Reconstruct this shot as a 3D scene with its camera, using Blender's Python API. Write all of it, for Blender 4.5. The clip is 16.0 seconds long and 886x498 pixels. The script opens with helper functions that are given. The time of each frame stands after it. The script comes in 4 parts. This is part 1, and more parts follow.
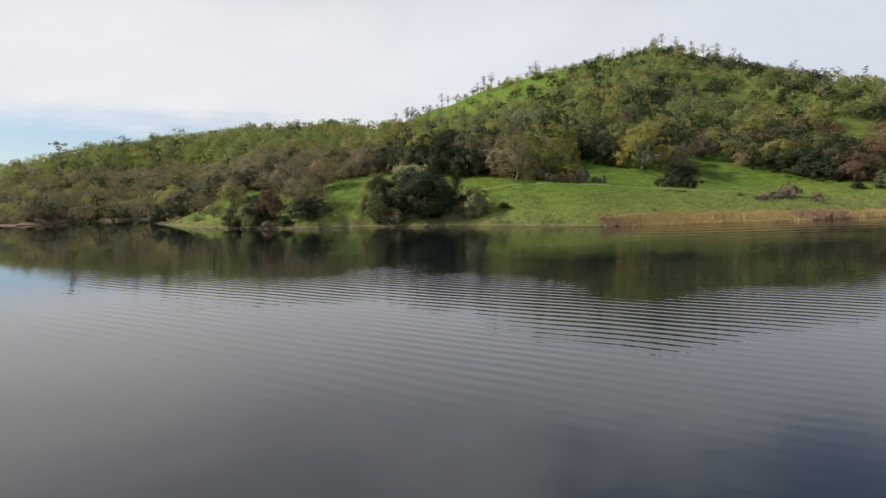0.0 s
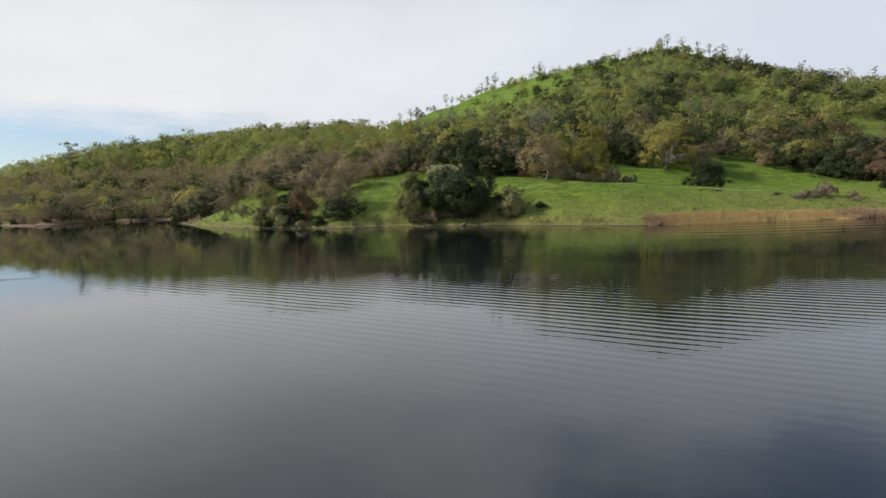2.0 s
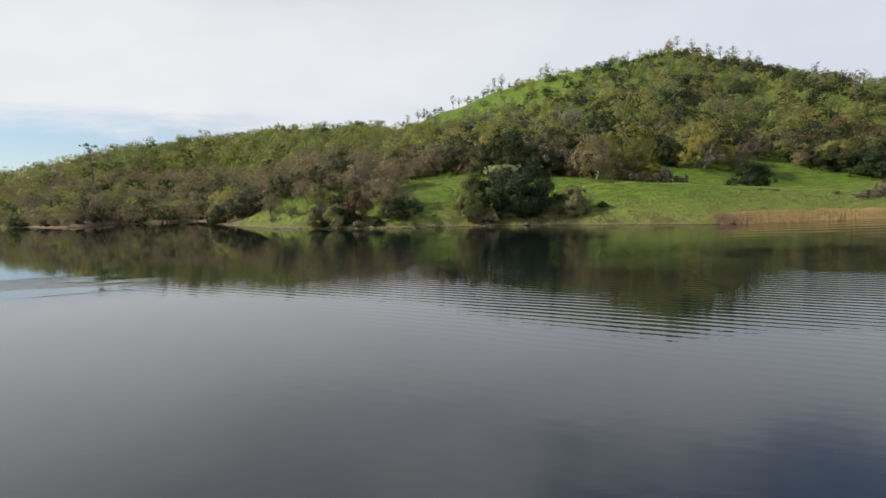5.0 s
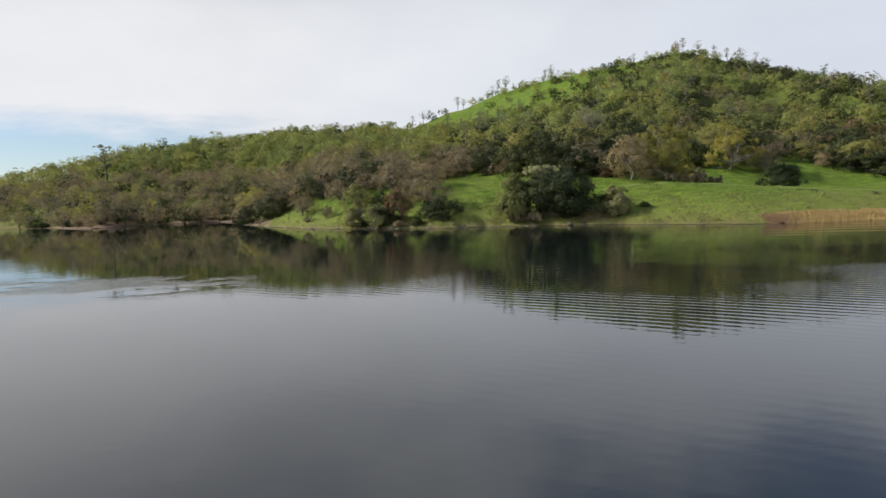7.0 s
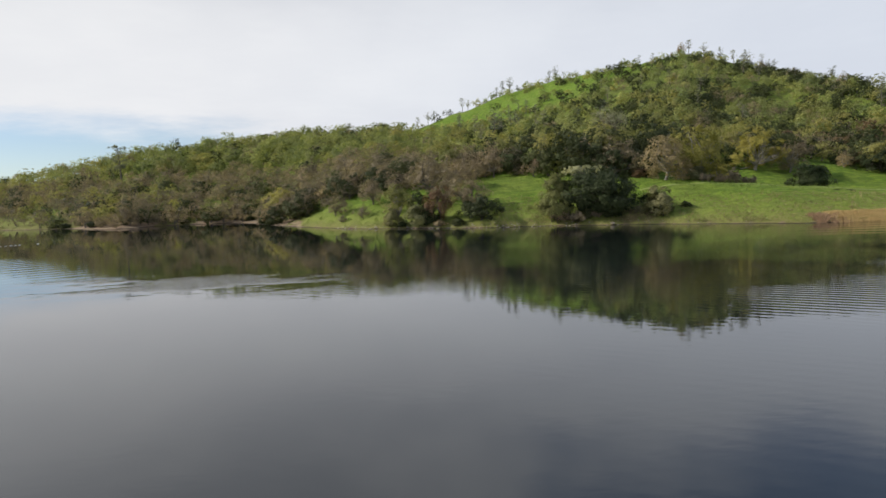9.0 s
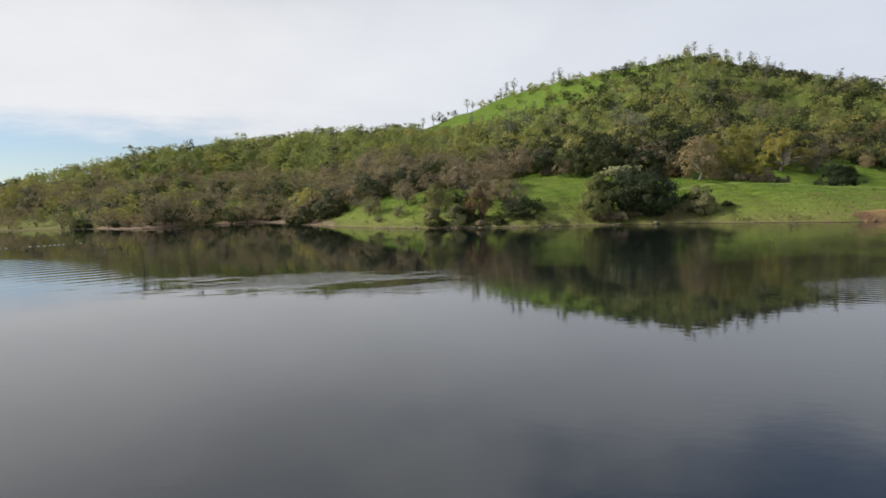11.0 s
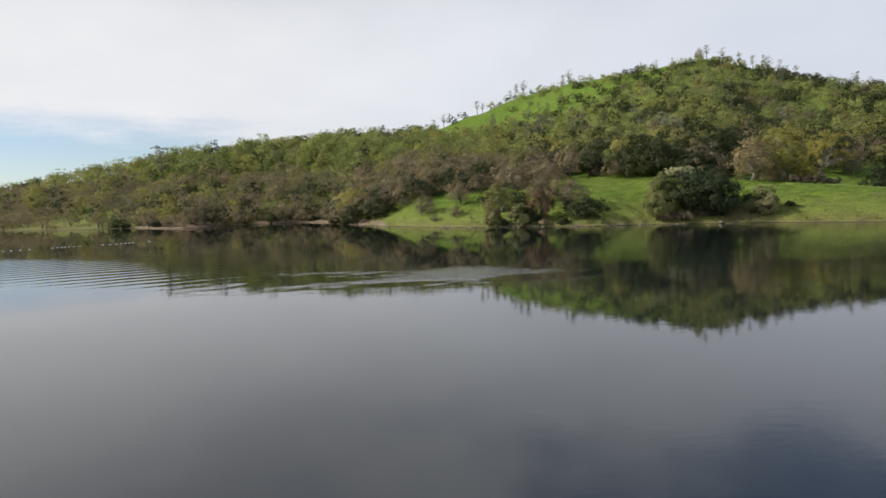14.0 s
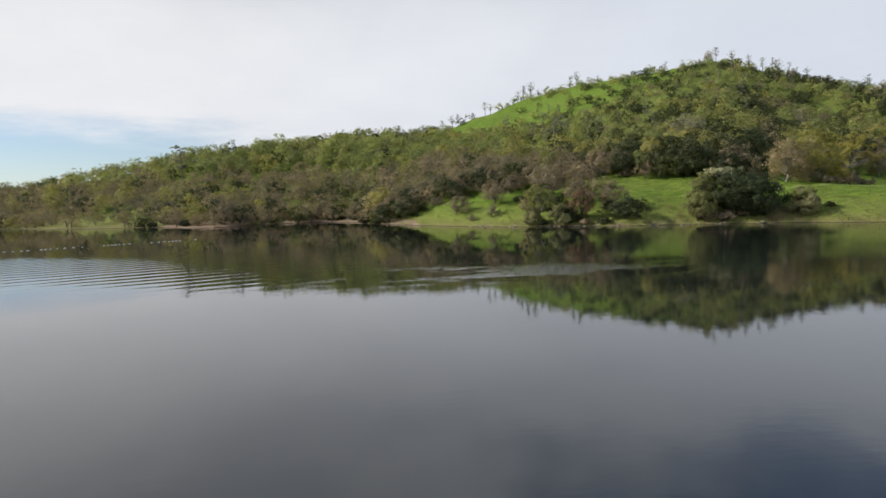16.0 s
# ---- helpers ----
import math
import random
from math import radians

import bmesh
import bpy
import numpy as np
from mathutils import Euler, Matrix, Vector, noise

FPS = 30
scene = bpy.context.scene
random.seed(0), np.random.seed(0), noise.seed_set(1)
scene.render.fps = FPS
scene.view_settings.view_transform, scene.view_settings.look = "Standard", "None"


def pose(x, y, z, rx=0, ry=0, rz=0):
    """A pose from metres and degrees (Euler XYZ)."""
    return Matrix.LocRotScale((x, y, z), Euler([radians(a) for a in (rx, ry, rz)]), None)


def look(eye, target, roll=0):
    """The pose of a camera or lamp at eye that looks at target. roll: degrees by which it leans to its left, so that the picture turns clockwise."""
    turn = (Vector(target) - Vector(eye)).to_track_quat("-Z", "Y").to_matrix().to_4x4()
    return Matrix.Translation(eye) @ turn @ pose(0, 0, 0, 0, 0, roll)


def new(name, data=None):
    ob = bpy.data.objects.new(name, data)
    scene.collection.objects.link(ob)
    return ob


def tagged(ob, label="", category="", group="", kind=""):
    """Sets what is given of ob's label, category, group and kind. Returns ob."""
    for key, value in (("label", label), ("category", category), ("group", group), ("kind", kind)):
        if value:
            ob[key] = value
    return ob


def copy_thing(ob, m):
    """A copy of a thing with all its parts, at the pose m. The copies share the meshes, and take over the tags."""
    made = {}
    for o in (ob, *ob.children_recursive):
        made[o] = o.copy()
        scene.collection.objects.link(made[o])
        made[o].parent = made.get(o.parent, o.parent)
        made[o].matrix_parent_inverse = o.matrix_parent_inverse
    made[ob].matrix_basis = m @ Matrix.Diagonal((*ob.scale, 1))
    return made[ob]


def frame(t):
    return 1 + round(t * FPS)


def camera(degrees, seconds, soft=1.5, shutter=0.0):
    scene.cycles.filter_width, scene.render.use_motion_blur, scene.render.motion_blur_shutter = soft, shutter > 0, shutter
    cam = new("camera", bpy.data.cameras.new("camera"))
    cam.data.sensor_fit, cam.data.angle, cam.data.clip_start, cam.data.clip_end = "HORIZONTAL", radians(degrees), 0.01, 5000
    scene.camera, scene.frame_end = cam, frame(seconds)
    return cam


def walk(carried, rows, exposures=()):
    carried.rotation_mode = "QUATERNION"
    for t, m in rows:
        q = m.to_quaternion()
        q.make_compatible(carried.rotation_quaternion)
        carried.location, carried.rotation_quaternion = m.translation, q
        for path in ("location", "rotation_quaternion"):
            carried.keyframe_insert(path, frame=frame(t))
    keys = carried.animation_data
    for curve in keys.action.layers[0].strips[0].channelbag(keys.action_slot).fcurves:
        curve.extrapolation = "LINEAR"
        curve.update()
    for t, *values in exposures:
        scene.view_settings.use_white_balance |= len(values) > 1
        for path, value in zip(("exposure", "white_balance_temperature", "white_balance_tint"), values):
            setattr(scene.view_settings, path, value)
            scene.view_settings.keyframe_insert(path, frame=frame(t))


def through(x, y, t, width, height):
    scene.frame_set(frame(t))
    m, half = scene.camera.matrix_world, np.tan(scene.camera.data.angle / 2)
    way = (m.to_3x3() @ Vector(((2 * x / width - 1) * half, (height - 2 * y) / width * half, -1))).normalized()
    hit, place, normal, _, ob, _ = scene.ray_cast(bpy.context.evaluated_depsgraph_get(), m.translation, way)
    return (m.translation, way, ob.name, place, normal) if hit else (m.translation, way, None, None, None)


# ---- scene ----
cam = camera(73.7, 16.0)
# seconds, place in metres, degrees of yaw, pitch and lean to the right
PATH = [
    (0, -0.03, 0.013, 6.741, 0.002, -5.716, 2.072),
    (0.5, -1.859, -0.018, 6.749, -0.092, -5.703, 2.072),
    (1, -3.757, -0.025, 6.76, -0.185, -5.693, 2.081),
    (1.5, -5.718, -0.025, 6.774, -0.277, -5.682, 2.095),
    (2, -7.736, -0.031, 6.791, -0.368, -5.67, 2.113),
    (2.5, -9.807, -0.051, 6.81, -0.459, -5.653, 2.132),
    (3, -11.924, -0.09, 6.832, -0.552, -5.634, 2.151),
    (3.5, -14.085, -0.152, 6.856, -0.645, -5.611, 2.169),
    (4, -16.284, -0.236, 6.883, -0.741, -5.585, 2.186),
    (5, -20.783, -0.472, 6.941, -0.944, -5.526, 2.214),
    (6, -25.398, -0.783, 7.005, -1.164, -5.466, 2.234),
    (7, -30.111, -1.144, 7.07, -1.402, -5.408, 2.247),
    (8, -34.908, -1.534, 7.135, -1.654, -5.358, 2.254),
    (9, -39.778, -1.939, 7.198, -1.914, -5.315, 2.254),
    (10, -44.715, -2.352, 7.255, -2.171, -5.278, 2.248),
    (11, -49.706, -2.777, 7.304, -2.413, -5.24, 2.232),
    (12, -54.742, -3.227, 7.345, -2.628, -5.197, 2.206),
    (13, -59.801, -3.714, 7.375, -2.807, -5.144, 2.163),
    (14, -64.857, -4.247, 7.394, -2.95, -5.083, 2.103),
    (15, -69.868, -4.815, 7.401, -3.065, -5.024, 2.023),
    (16, -74.776, -5.38, 7.394, -3.176, -4.991, 1.926),
]
walk(cam, [(t, pose(x, y, z, 0, 0, yaw) @ pose(0, 0, 0, 90 + pitch) @ pose(0, 0, 0, 0, 0, -lean)) for t, x, y, z, yaw, pitch, lean in PATH])

# ---- light ----
SUN_FROM = Vector((-0.83, 0.12, 0.54)).normalized()
world = bpy.data.worlds.new("sky")
scene.world = world
world.use_nodes = True
wt = world.node_tree
wt.nodes.clear()


def wire(tree, kind, **sockets):
    """A node with its inputs set or linked; numbers address inputs by place, words by name."""
    node = tree.nodes.new(kind)
    for key, value in sockets.items():
        if key.startswith("p_"):
            if key == "p_op":
                node.operation = value
            elif key == "p_kind":
                node.data_type = value
            elif key == "p_blend":
                node.blend_type = value
            continue
        slot = node.inputs[int(key[1:])] if key[0] == "i" and key[1:].isdigit() else node.inputs[key.replace("_", " ")]
        if isinstance(value, bpy.types.NodeSocket):
            tree.links.new(value, slot)
        else:
            slot.default_value = value
    return node


def calc(tree, op, a, b=0.0, c=0.0):
    return wire(tree, "ShaderNodeMath", p_op=op, i0=a, i1=b, i2=c).outputs[0]


def ease(tree, value, low, high, out_low=0.0, out_high=1.0):
    node = tree.nodes.new("ShaderNodeMapRange")
    node.interpolation_type = "SMOOTHSTEP"
    tree.links.new(value, node.inputs[0])
    for k, v in enumerate((low, high, out_low, out_high)):
        node.inputs[k + 1].default_value = v
    return node.outputs[0]


def blend(tree, fac, a, b, mode="MIX"):
    node = tree.nodes.new("ShaderNodeMix")
    node.data_type, node.blend_type = "RGBA", mode
    for slot, value in ((0, fac), (6, a), (7, b)):
        if isinstance(value, bpy.types.NodeSocket):
            tree.links.new(value, node.inputs[slot])
        else:
            node.inputs[slot].default_value = value if slot == 0 else (*value, 1.0)
    return node.outputs[2]


sky = wt.nodes.new("ShaderNodeTexSky")
sky.sky_type, sky.sun_disc = "NISHITA", False
sky.sun_elevation = math.asin(SUN_FROM.z)
sky.sun_rotation = math.atan2(SUN_FROM.x, SUN_FROM.y)
sky.air_density, sky.dust_density, sky.ozone_density = 1.0, 0.3, 2.5
way = wt.nodes.new("ShaderNodeTexCoord").outputs["Generated"]
axes = wire(wt, "ShaderNodeSeparateXYZ", i0=way)
rise = calc(wt, "MAXIMUM", axes.outputs[2], 0.0)
flat = calc(wt, "ADD", rise, 0.12)
sheet = wire(wt, "ShaderNodeCombineXYZ", i0=calc(wt, "DIVIDE", axes.outputs[0], flat), i1=calc(wt, "DIVIDE", axes.outputs[1], flat), i2=0.0).outputs[0]
cloud_big = wire(wt, "ShaderNodeTexNoise", Vector=sheet, Scale=0.55, Detail=5.0, Roughness=0.55).outputs[0]
cloud_fine = wire(wt, "ShaderNodeTexNoise", Vector=sheet, Scale=2.1, Detail=6.0, Roughness=0.6).outputs[0]
billow = calc(wt, "ADD", calc(wt, "MULTIPLY", cloud_big, 0.7), calc(wt, "MULTIPLY", cloud_fine, 0.3))
# the cloud sheet thins out low in the west and high in the east, and opens to blue overhead
overhead = ease(wt, rise, 0.5, 0.85)
low_west = calc(wt, "MULTIPLY", ease(wt, rise, 0.04, 0.2, 1.0, 0.0), ease(wt, axes.outputs[0], -0.45, -0.02, 1.0, 0.0))
high_east = calc(wt, "MULTIPLY", ease(wt, rise, 0.12, 0.6), ease(wt, axes.outputs[0], -0.45, 0.65))
cover = calc(wt, "SUBTRACT", calc(wt, "ADD", billow, 0.42), calc(wt, "ADD", calc(wt, "MULTIPLY", low_west, 0.75), calc(wt, "MULTIPLY", high_east, 0.70)))
cover = calc(wt, "MULTIPLY", ease(wt, cover, 0.38, 0.72, 0.18, 1.0), calc(wt, "SUBTRACT", 1.0, calc(wt, "MULTIPLY", overhead, 0.7)))
toward = wire(wt, "ShaderNodeVectorMath", p_op="DOT_PRODUCT", i0=way, i1=SUN_FROM).outputs["Value"]
cloud_colour = blend(wt, ease(wt, toward, -0.35, 0.75), (0.72, 0.765, 0.845), (0.885, 0.89, 0.905))
cloud_colour = blend(wt, ease(wt, billow, 0.35, 0.65), blend(wt, 1.0, cloud_colour, (0.93, 0.935, 0.95), "MULTIPLY"), cloud_colour)
# the sheet's grey undersides show more towards the zenith
under = calc(wt, "MULTIPLY", ease(wt, rise, 0.2, 0.46), ease(wt, cloud_big, 0.42, 0.58, 1.0, 0.55))
cloud_colour = blend(wt, under, cloud_colour, blend(wt, 1.0, cloud_colour, (0.64, 0.66, 0.70), "MULTIPLY"))
clear = blend(wt, 1.0, sky.outputs[0], (0.090, 0.097, 0.108), "MULTIPLY")
glow = wire(wt, "ShaderNodeBackground", Color=blend(wt, cover, clear, cloud_colour), Strength=1.0)
wt.links.new(glow.outputs[0], wt.nodes.new("ShaderNodeOutputWorld").inputs[0])

sun = new("sun", bpy.data.lights.new("sun", "SUN"))
sun.data.energy, sun.data.angle, sun.data.color = 4.6, radians(3.0), (1.0, 0.93, 0.82)
sun.matrix_world = look(SUN_FROM * 300, (0, 0, 0))

# ---- materials ----
def material(name, rough=0.8):
    m = bpy.data.materials.new(name)
    m.use_nodes = True
    return m, m.node_tree, m.node_tree.nodes["Principled BSDF"]


def place_node(t):
    return t.nodes.new("ShaderNodeNewGeometry").outputs["Position"]


def speckle(t, where, scale, detail=4.0, rough=0.6):
    return wire(t, "ShaderNodeTexNoise", Vector=where, Scale=scale, Detail=detail, Roughness=rough).outputs[0]


def leaf_material(name, colour, other, gloss=0.6, through=0.35):
    """Leaves of two colours that vary from leaf to leaf, from tree to tree and over the hill."""
    m, t, shade = material(name)
    geo = t.nodes.new("ShaderNodeNewGeometry")
    tree = t.nodes.new("ShaderNodeObjectInfo").outputs["Random"]
    hill = speckle(t, geo.outputs["Position"], 0.13, 3.0)
    leaf = geo.outputs["Random Per Island"]
    own = t.nodes.new("ShaderNodeAttribute")
    own.attribute_name = "own_tint"
    tree = calc(t, "FRACT", calc(t, "ADD", tree, own.outputs["Fac"]))
    mixed = calc(t, "ADD", calc(t, "MULTIPLY", ease(t, hill, 0.3, 0.7), 0.4), calc(t, "MULTIPLY", tree, 0.6))
    body = blend(t, mixed, colour, other)
    depth = calc(t, "FRACT", calc(t, "MULTIPLY", tree, 7.31))
    body = blend(t, depth, blend(t, 1.0, body, (0.72, 0.77, 0.80), "MULTIPLY"), blend(t, 1.0, body, (1.30, 1.24, 1.10), "MULTIPLY"))
    body = blend(t, calc(t, "MULTIPLY", leaf, 0.5), body, blend(t, 1.0, body, (0.58, 0.60, 0.60), "MULTIPLY"))
    # single leaves within each spray
    fine = speckle(t, geo.outputs["Position"], 4.5, 3.0, 0.7)
    body = blend(t, ease(t, fine, 0.36, 0.60), blend(t, 1.0, body, (0.62, 0.63, 0.62), "MULTIPLY"), blend(t, 1.0, body, (1.12, 1.11, 1.06), "MULTIPLY"))
    t.links.new(body, shade.inputs["Base Color"])
    shade.inputs["Roughness"].default_value = gloss
    shade.inputs["Specular IOR Level"].default_value = 0.12
    t.links.new(wire(t, "ShaderNodeBump", Strength=0.7, Distance=0.25, Height=fine).outputs[0], shade.inputs["Normal"])
    thin = wire(t, "ShaderNodeBsdfTranslucent", Color=blend(t, 1.0, body, (1.25, 1.3, 0.8), "MULTIPLY"))
    both = wire(t, "ShaderNodeMixShader", i0=through, i1=shade.outputs[0], i2=thin.outputs[0])
    t.links.new(both.outputs[0], t.nodes["Material Output"].inputs[0])
    return m


def bark_material(name, colour):
    m, t, shade = material(name)
    where = place_node(t)
    streak = speckle(t, wire(t, "ShaderNodeVectorMath", p_op="MULTIPLY", i0=where, i1=(6, 6, 1.2)).outputs[0], 1.0, 5.0)
    dark = tuple(c * 0.45 for c in colour)
    t.links.new(blend(t, ease(t, streak, 0.35, 0.65), dark, colour), shade.inputs["Base Color"])
    shade.inputs["Roughness"].default_value = 0.9
    t.links.new(wire(t, "ShaderNodeBump", Strength=0.5, Distance=0.05, Height=streak).outputs[0], shade.inputs["Normal"])
    return m


LEAF = {
    "dark": leaf_material("dark_oak_leaves", (0.040, 0.057, 0.026), (0.060, 0.077, 0.033), 0.45, 0.15),
    "live": leaf_material("live_oak_leaves", (0.054, 0.072, 0.032), (0.088, 0.099, 0.041), 0.5, 0.2),
    "olive": leaf_material("spring_oak_leaves", (0.318, 0.320, 0.132), (0.375, 0.352, 0.142), through=0.4),
    "gold": leaf_material("golden_young_leaves", (0.370, 0.325, 0.098), (0.400, 0.370, 0.120), through=0.4),
    "tan": leaf_material("tan_bud_twigs", (0.380, 0.300, 0.200), (0.350, 0.290, 0.175), 0.8, 0.3),
    "fresh": leaf_material("fresh_green_leaves", (0.285, 0.330, 0.135), (0.370, 0.385, 0.165), through=0.4),
    "brown": leaf_material("bare_oak_twigs", (0.345, 0.272, 0.212), (0.305, 0.258, 0.185), 0.8, 0.3),
    "rust": leaf_material("rusty_leaves", (0.225, 0.142, 0.095), (0.185, 0.140, 0.092), 0.7, 0.3),
    "pine": leaf_material("grey_pine_needles", (0.245, 0.262, 0.205), (0.290, 0.296, 0.235), 0.6, 0.3),
    "willow": leaf_material("willow_leaves", (0.215, 0.232, 0.130), (0.275, 0.268, 0.160)),
    "pale": leaf_material("pale_blossom_leaves", (0.56, 0.53, 0.38), (0.44, 0.45, 0.28)),
}
BARK = bark_material("grey_bark", (0.20, 0.175, 0.145))
PALE_BARK = bark_material("pale_bark", (0.36, 0.33, 0.28))


def make_ground_material():
    m, t, shade = material("meadow_and_shore")
    where = place_node(t)
    xyz = wire(t, "ShaderNodeSeparateXYZ", i0=where)
    big, mid, fine = speckle(t, where, 0.045, 4.0), speckle(t, where, 0.35, 5.0), speckle(t, where, 1.7, 6.0, 0.75)
    grass = blend(t, ease(t, mid, 0.38, 0.62), (0.090, 0.180, 0.016), (0.180, 0.275, 0.032))
    grass = blend(t, calc(t, "MULTIPLY", ease(t, big, 0.5, 0.72), 0.4), grass, (0.265, 0.265, 0.080))
    grass = blend(t, calc(t, "MULTIPLY", ease(t, fine, 0.42, 0.66), 0.75), grass, (0.090, 0.130, 0.028))
    # lumps and cattle treads that run along the slope
    tread = speckle(t, wire(t, "ShaderNodeVectorMath", p_op="MULTIPLY", i0=where, i1=(0.35, 1.0, 2.6)).outputs[0], 0.75, 4.0, 0.65)
    grass = blend(t, calc(t, "MULTIPLY", ease(t, tread, 0.44, 0.6), 0.6), grass, (0.110, 0.165, 0.024))
    grass = blend(t, calc(t, "MULTIPLY", ease(t, tread, 0.34, 0.48, 1.0, 0.0), 0.6), grass, (0.250, 0.335, 0.050))
    # leaf litter and thin grass under the woods, but not on the bare shoulder below the summit
    west = ease(t, xyz.outputs[0], -80.0, -92.0)
    upper = calc(t, "MULTIPLY", ease(t, xyz.outputs[1], 186.0, 215.0), ease(t, xyz.outputs[1], 430.0, 470.0, 1.0, 0.0))
    litter = blend(t, ease(t, fine, 0.4, 0.6), (0.115, 0.100, 0.045), (0.135, 0.150, 0.045))
    shed = calc(t, "MULTIPLY", calc(t, "MAXIMUM", west, upper), ease(t, mid, 0.36, 0.56, 0.9, 0.35))
    grass = blend(t, shed, grass, litter)
    # drier grass on the bank and bare earth at the water
    height = calc(t, "ADD", xyz.outputs[2], calc(t, "MULTIPLY", calc(t, "SUBTRACT", mid, 0.5), 2.6))
    tint = blend(t, calc(t, "MULTIPLY", ease(t, calc(t, "ADD", height, calc(t, "MULTIPLY", fine, 3.0)), 2.0, 8.0, 1.0, 0.0), 0.6), grass, (0.270, 0.290, 0.078))
    dry = blend(t, ease(t, fine, 0.35, 0.65), (0.17, 0.130, 0.062), (0.25, 0.20, 0.10))
    cover = blend(t, calc(t, "MULTIPLY", ease(t, height, 0.2, 2.0, 1.0, 0.0), 0.45), tint, dry)
    earth = blend(t, ease(t, mid, 0.3, 0.7), (0.26, 0.185, 0.125), (0.36, 0.28, 0.19))
    # bare spits along the western shore
    sand = calc(t, "MULTIPLY", calc(t, "MULTIPLY", ease(t, xyz.outputs[0], -166.0, -160.0), ease(t, xyz.outputs[0], -134.0, -131.0, 1.0, 0.0)), 1.7)
    sand = calc(t, "MAXIMUM", sand, calc(t, "MULTIPLY", calc(t, "MULTIPLY", ease(t, xyz.outputs[0], -122.0, -117.0), ease(t, xyz.outputs[0], -92.0, -88.0, 1.0, 0.0)), 1.4))
    sand = calc(t, "MAXIMUM", sand, calc(t, "MULTIPLY", calc(t, "MULTIPLY", ease(t, xyz.outputs[0], -86.0, -83.0), ease(t, xyz.outputs[0], -75.0, -70.0, 1.0, 0.0)), 1.3))
    cover = blend(t, ease(t, calc(t, "SUBTRACT", height, sand), -0.25, 0.25, 1.0, 0.0), cover, earth)
    # trodden bare earth under the great oak
    off = wire(t, "ShaderNodeVectorMath", p_op="DISTANCE", i0=where, i1=(3.0, 114.0, 1.6)).outputs["Value"]
    off = calc(t, "ADD", off, calc(t, "MULTIPLY", calc(t, "SUBTRACT", mid, 0.5), 7.0))
    cover = blend(t, calc(t, "MULTIPLY", ease(t, off, 2.0, 6.0, 1.0, 0.0), 0.85), cover, (0.20, 0.145, 0.085))
    wet = ease(t, xyz.outputs[2], 0.02, 0.14, 1.0, 0.0)
    cover = blend(t, wet, cover, (0.075, 0.06, 0.042))
    t.links.new(cover, shade.inputs["Base Color"])
    shade.inputs["Roughness"].default_value = 0.95
    shade.inputs["Specular IOR Level"].default_value = 0.15
    bumps = calc(t, "ADD", calc(t, "ADD", calc(t, "MULTIPLY", fine, 0.8), calc(t, "MULTIPLY", tread, 1.6)), speckle(t, where, 7.0, 4.0, 0.7))
    t.links.new(wire(t, "ShaderNodeBump", Strength=0.8, Distance=0.35, Height=bumps).outputs[0], shade.inputs["Normal"])
    return m


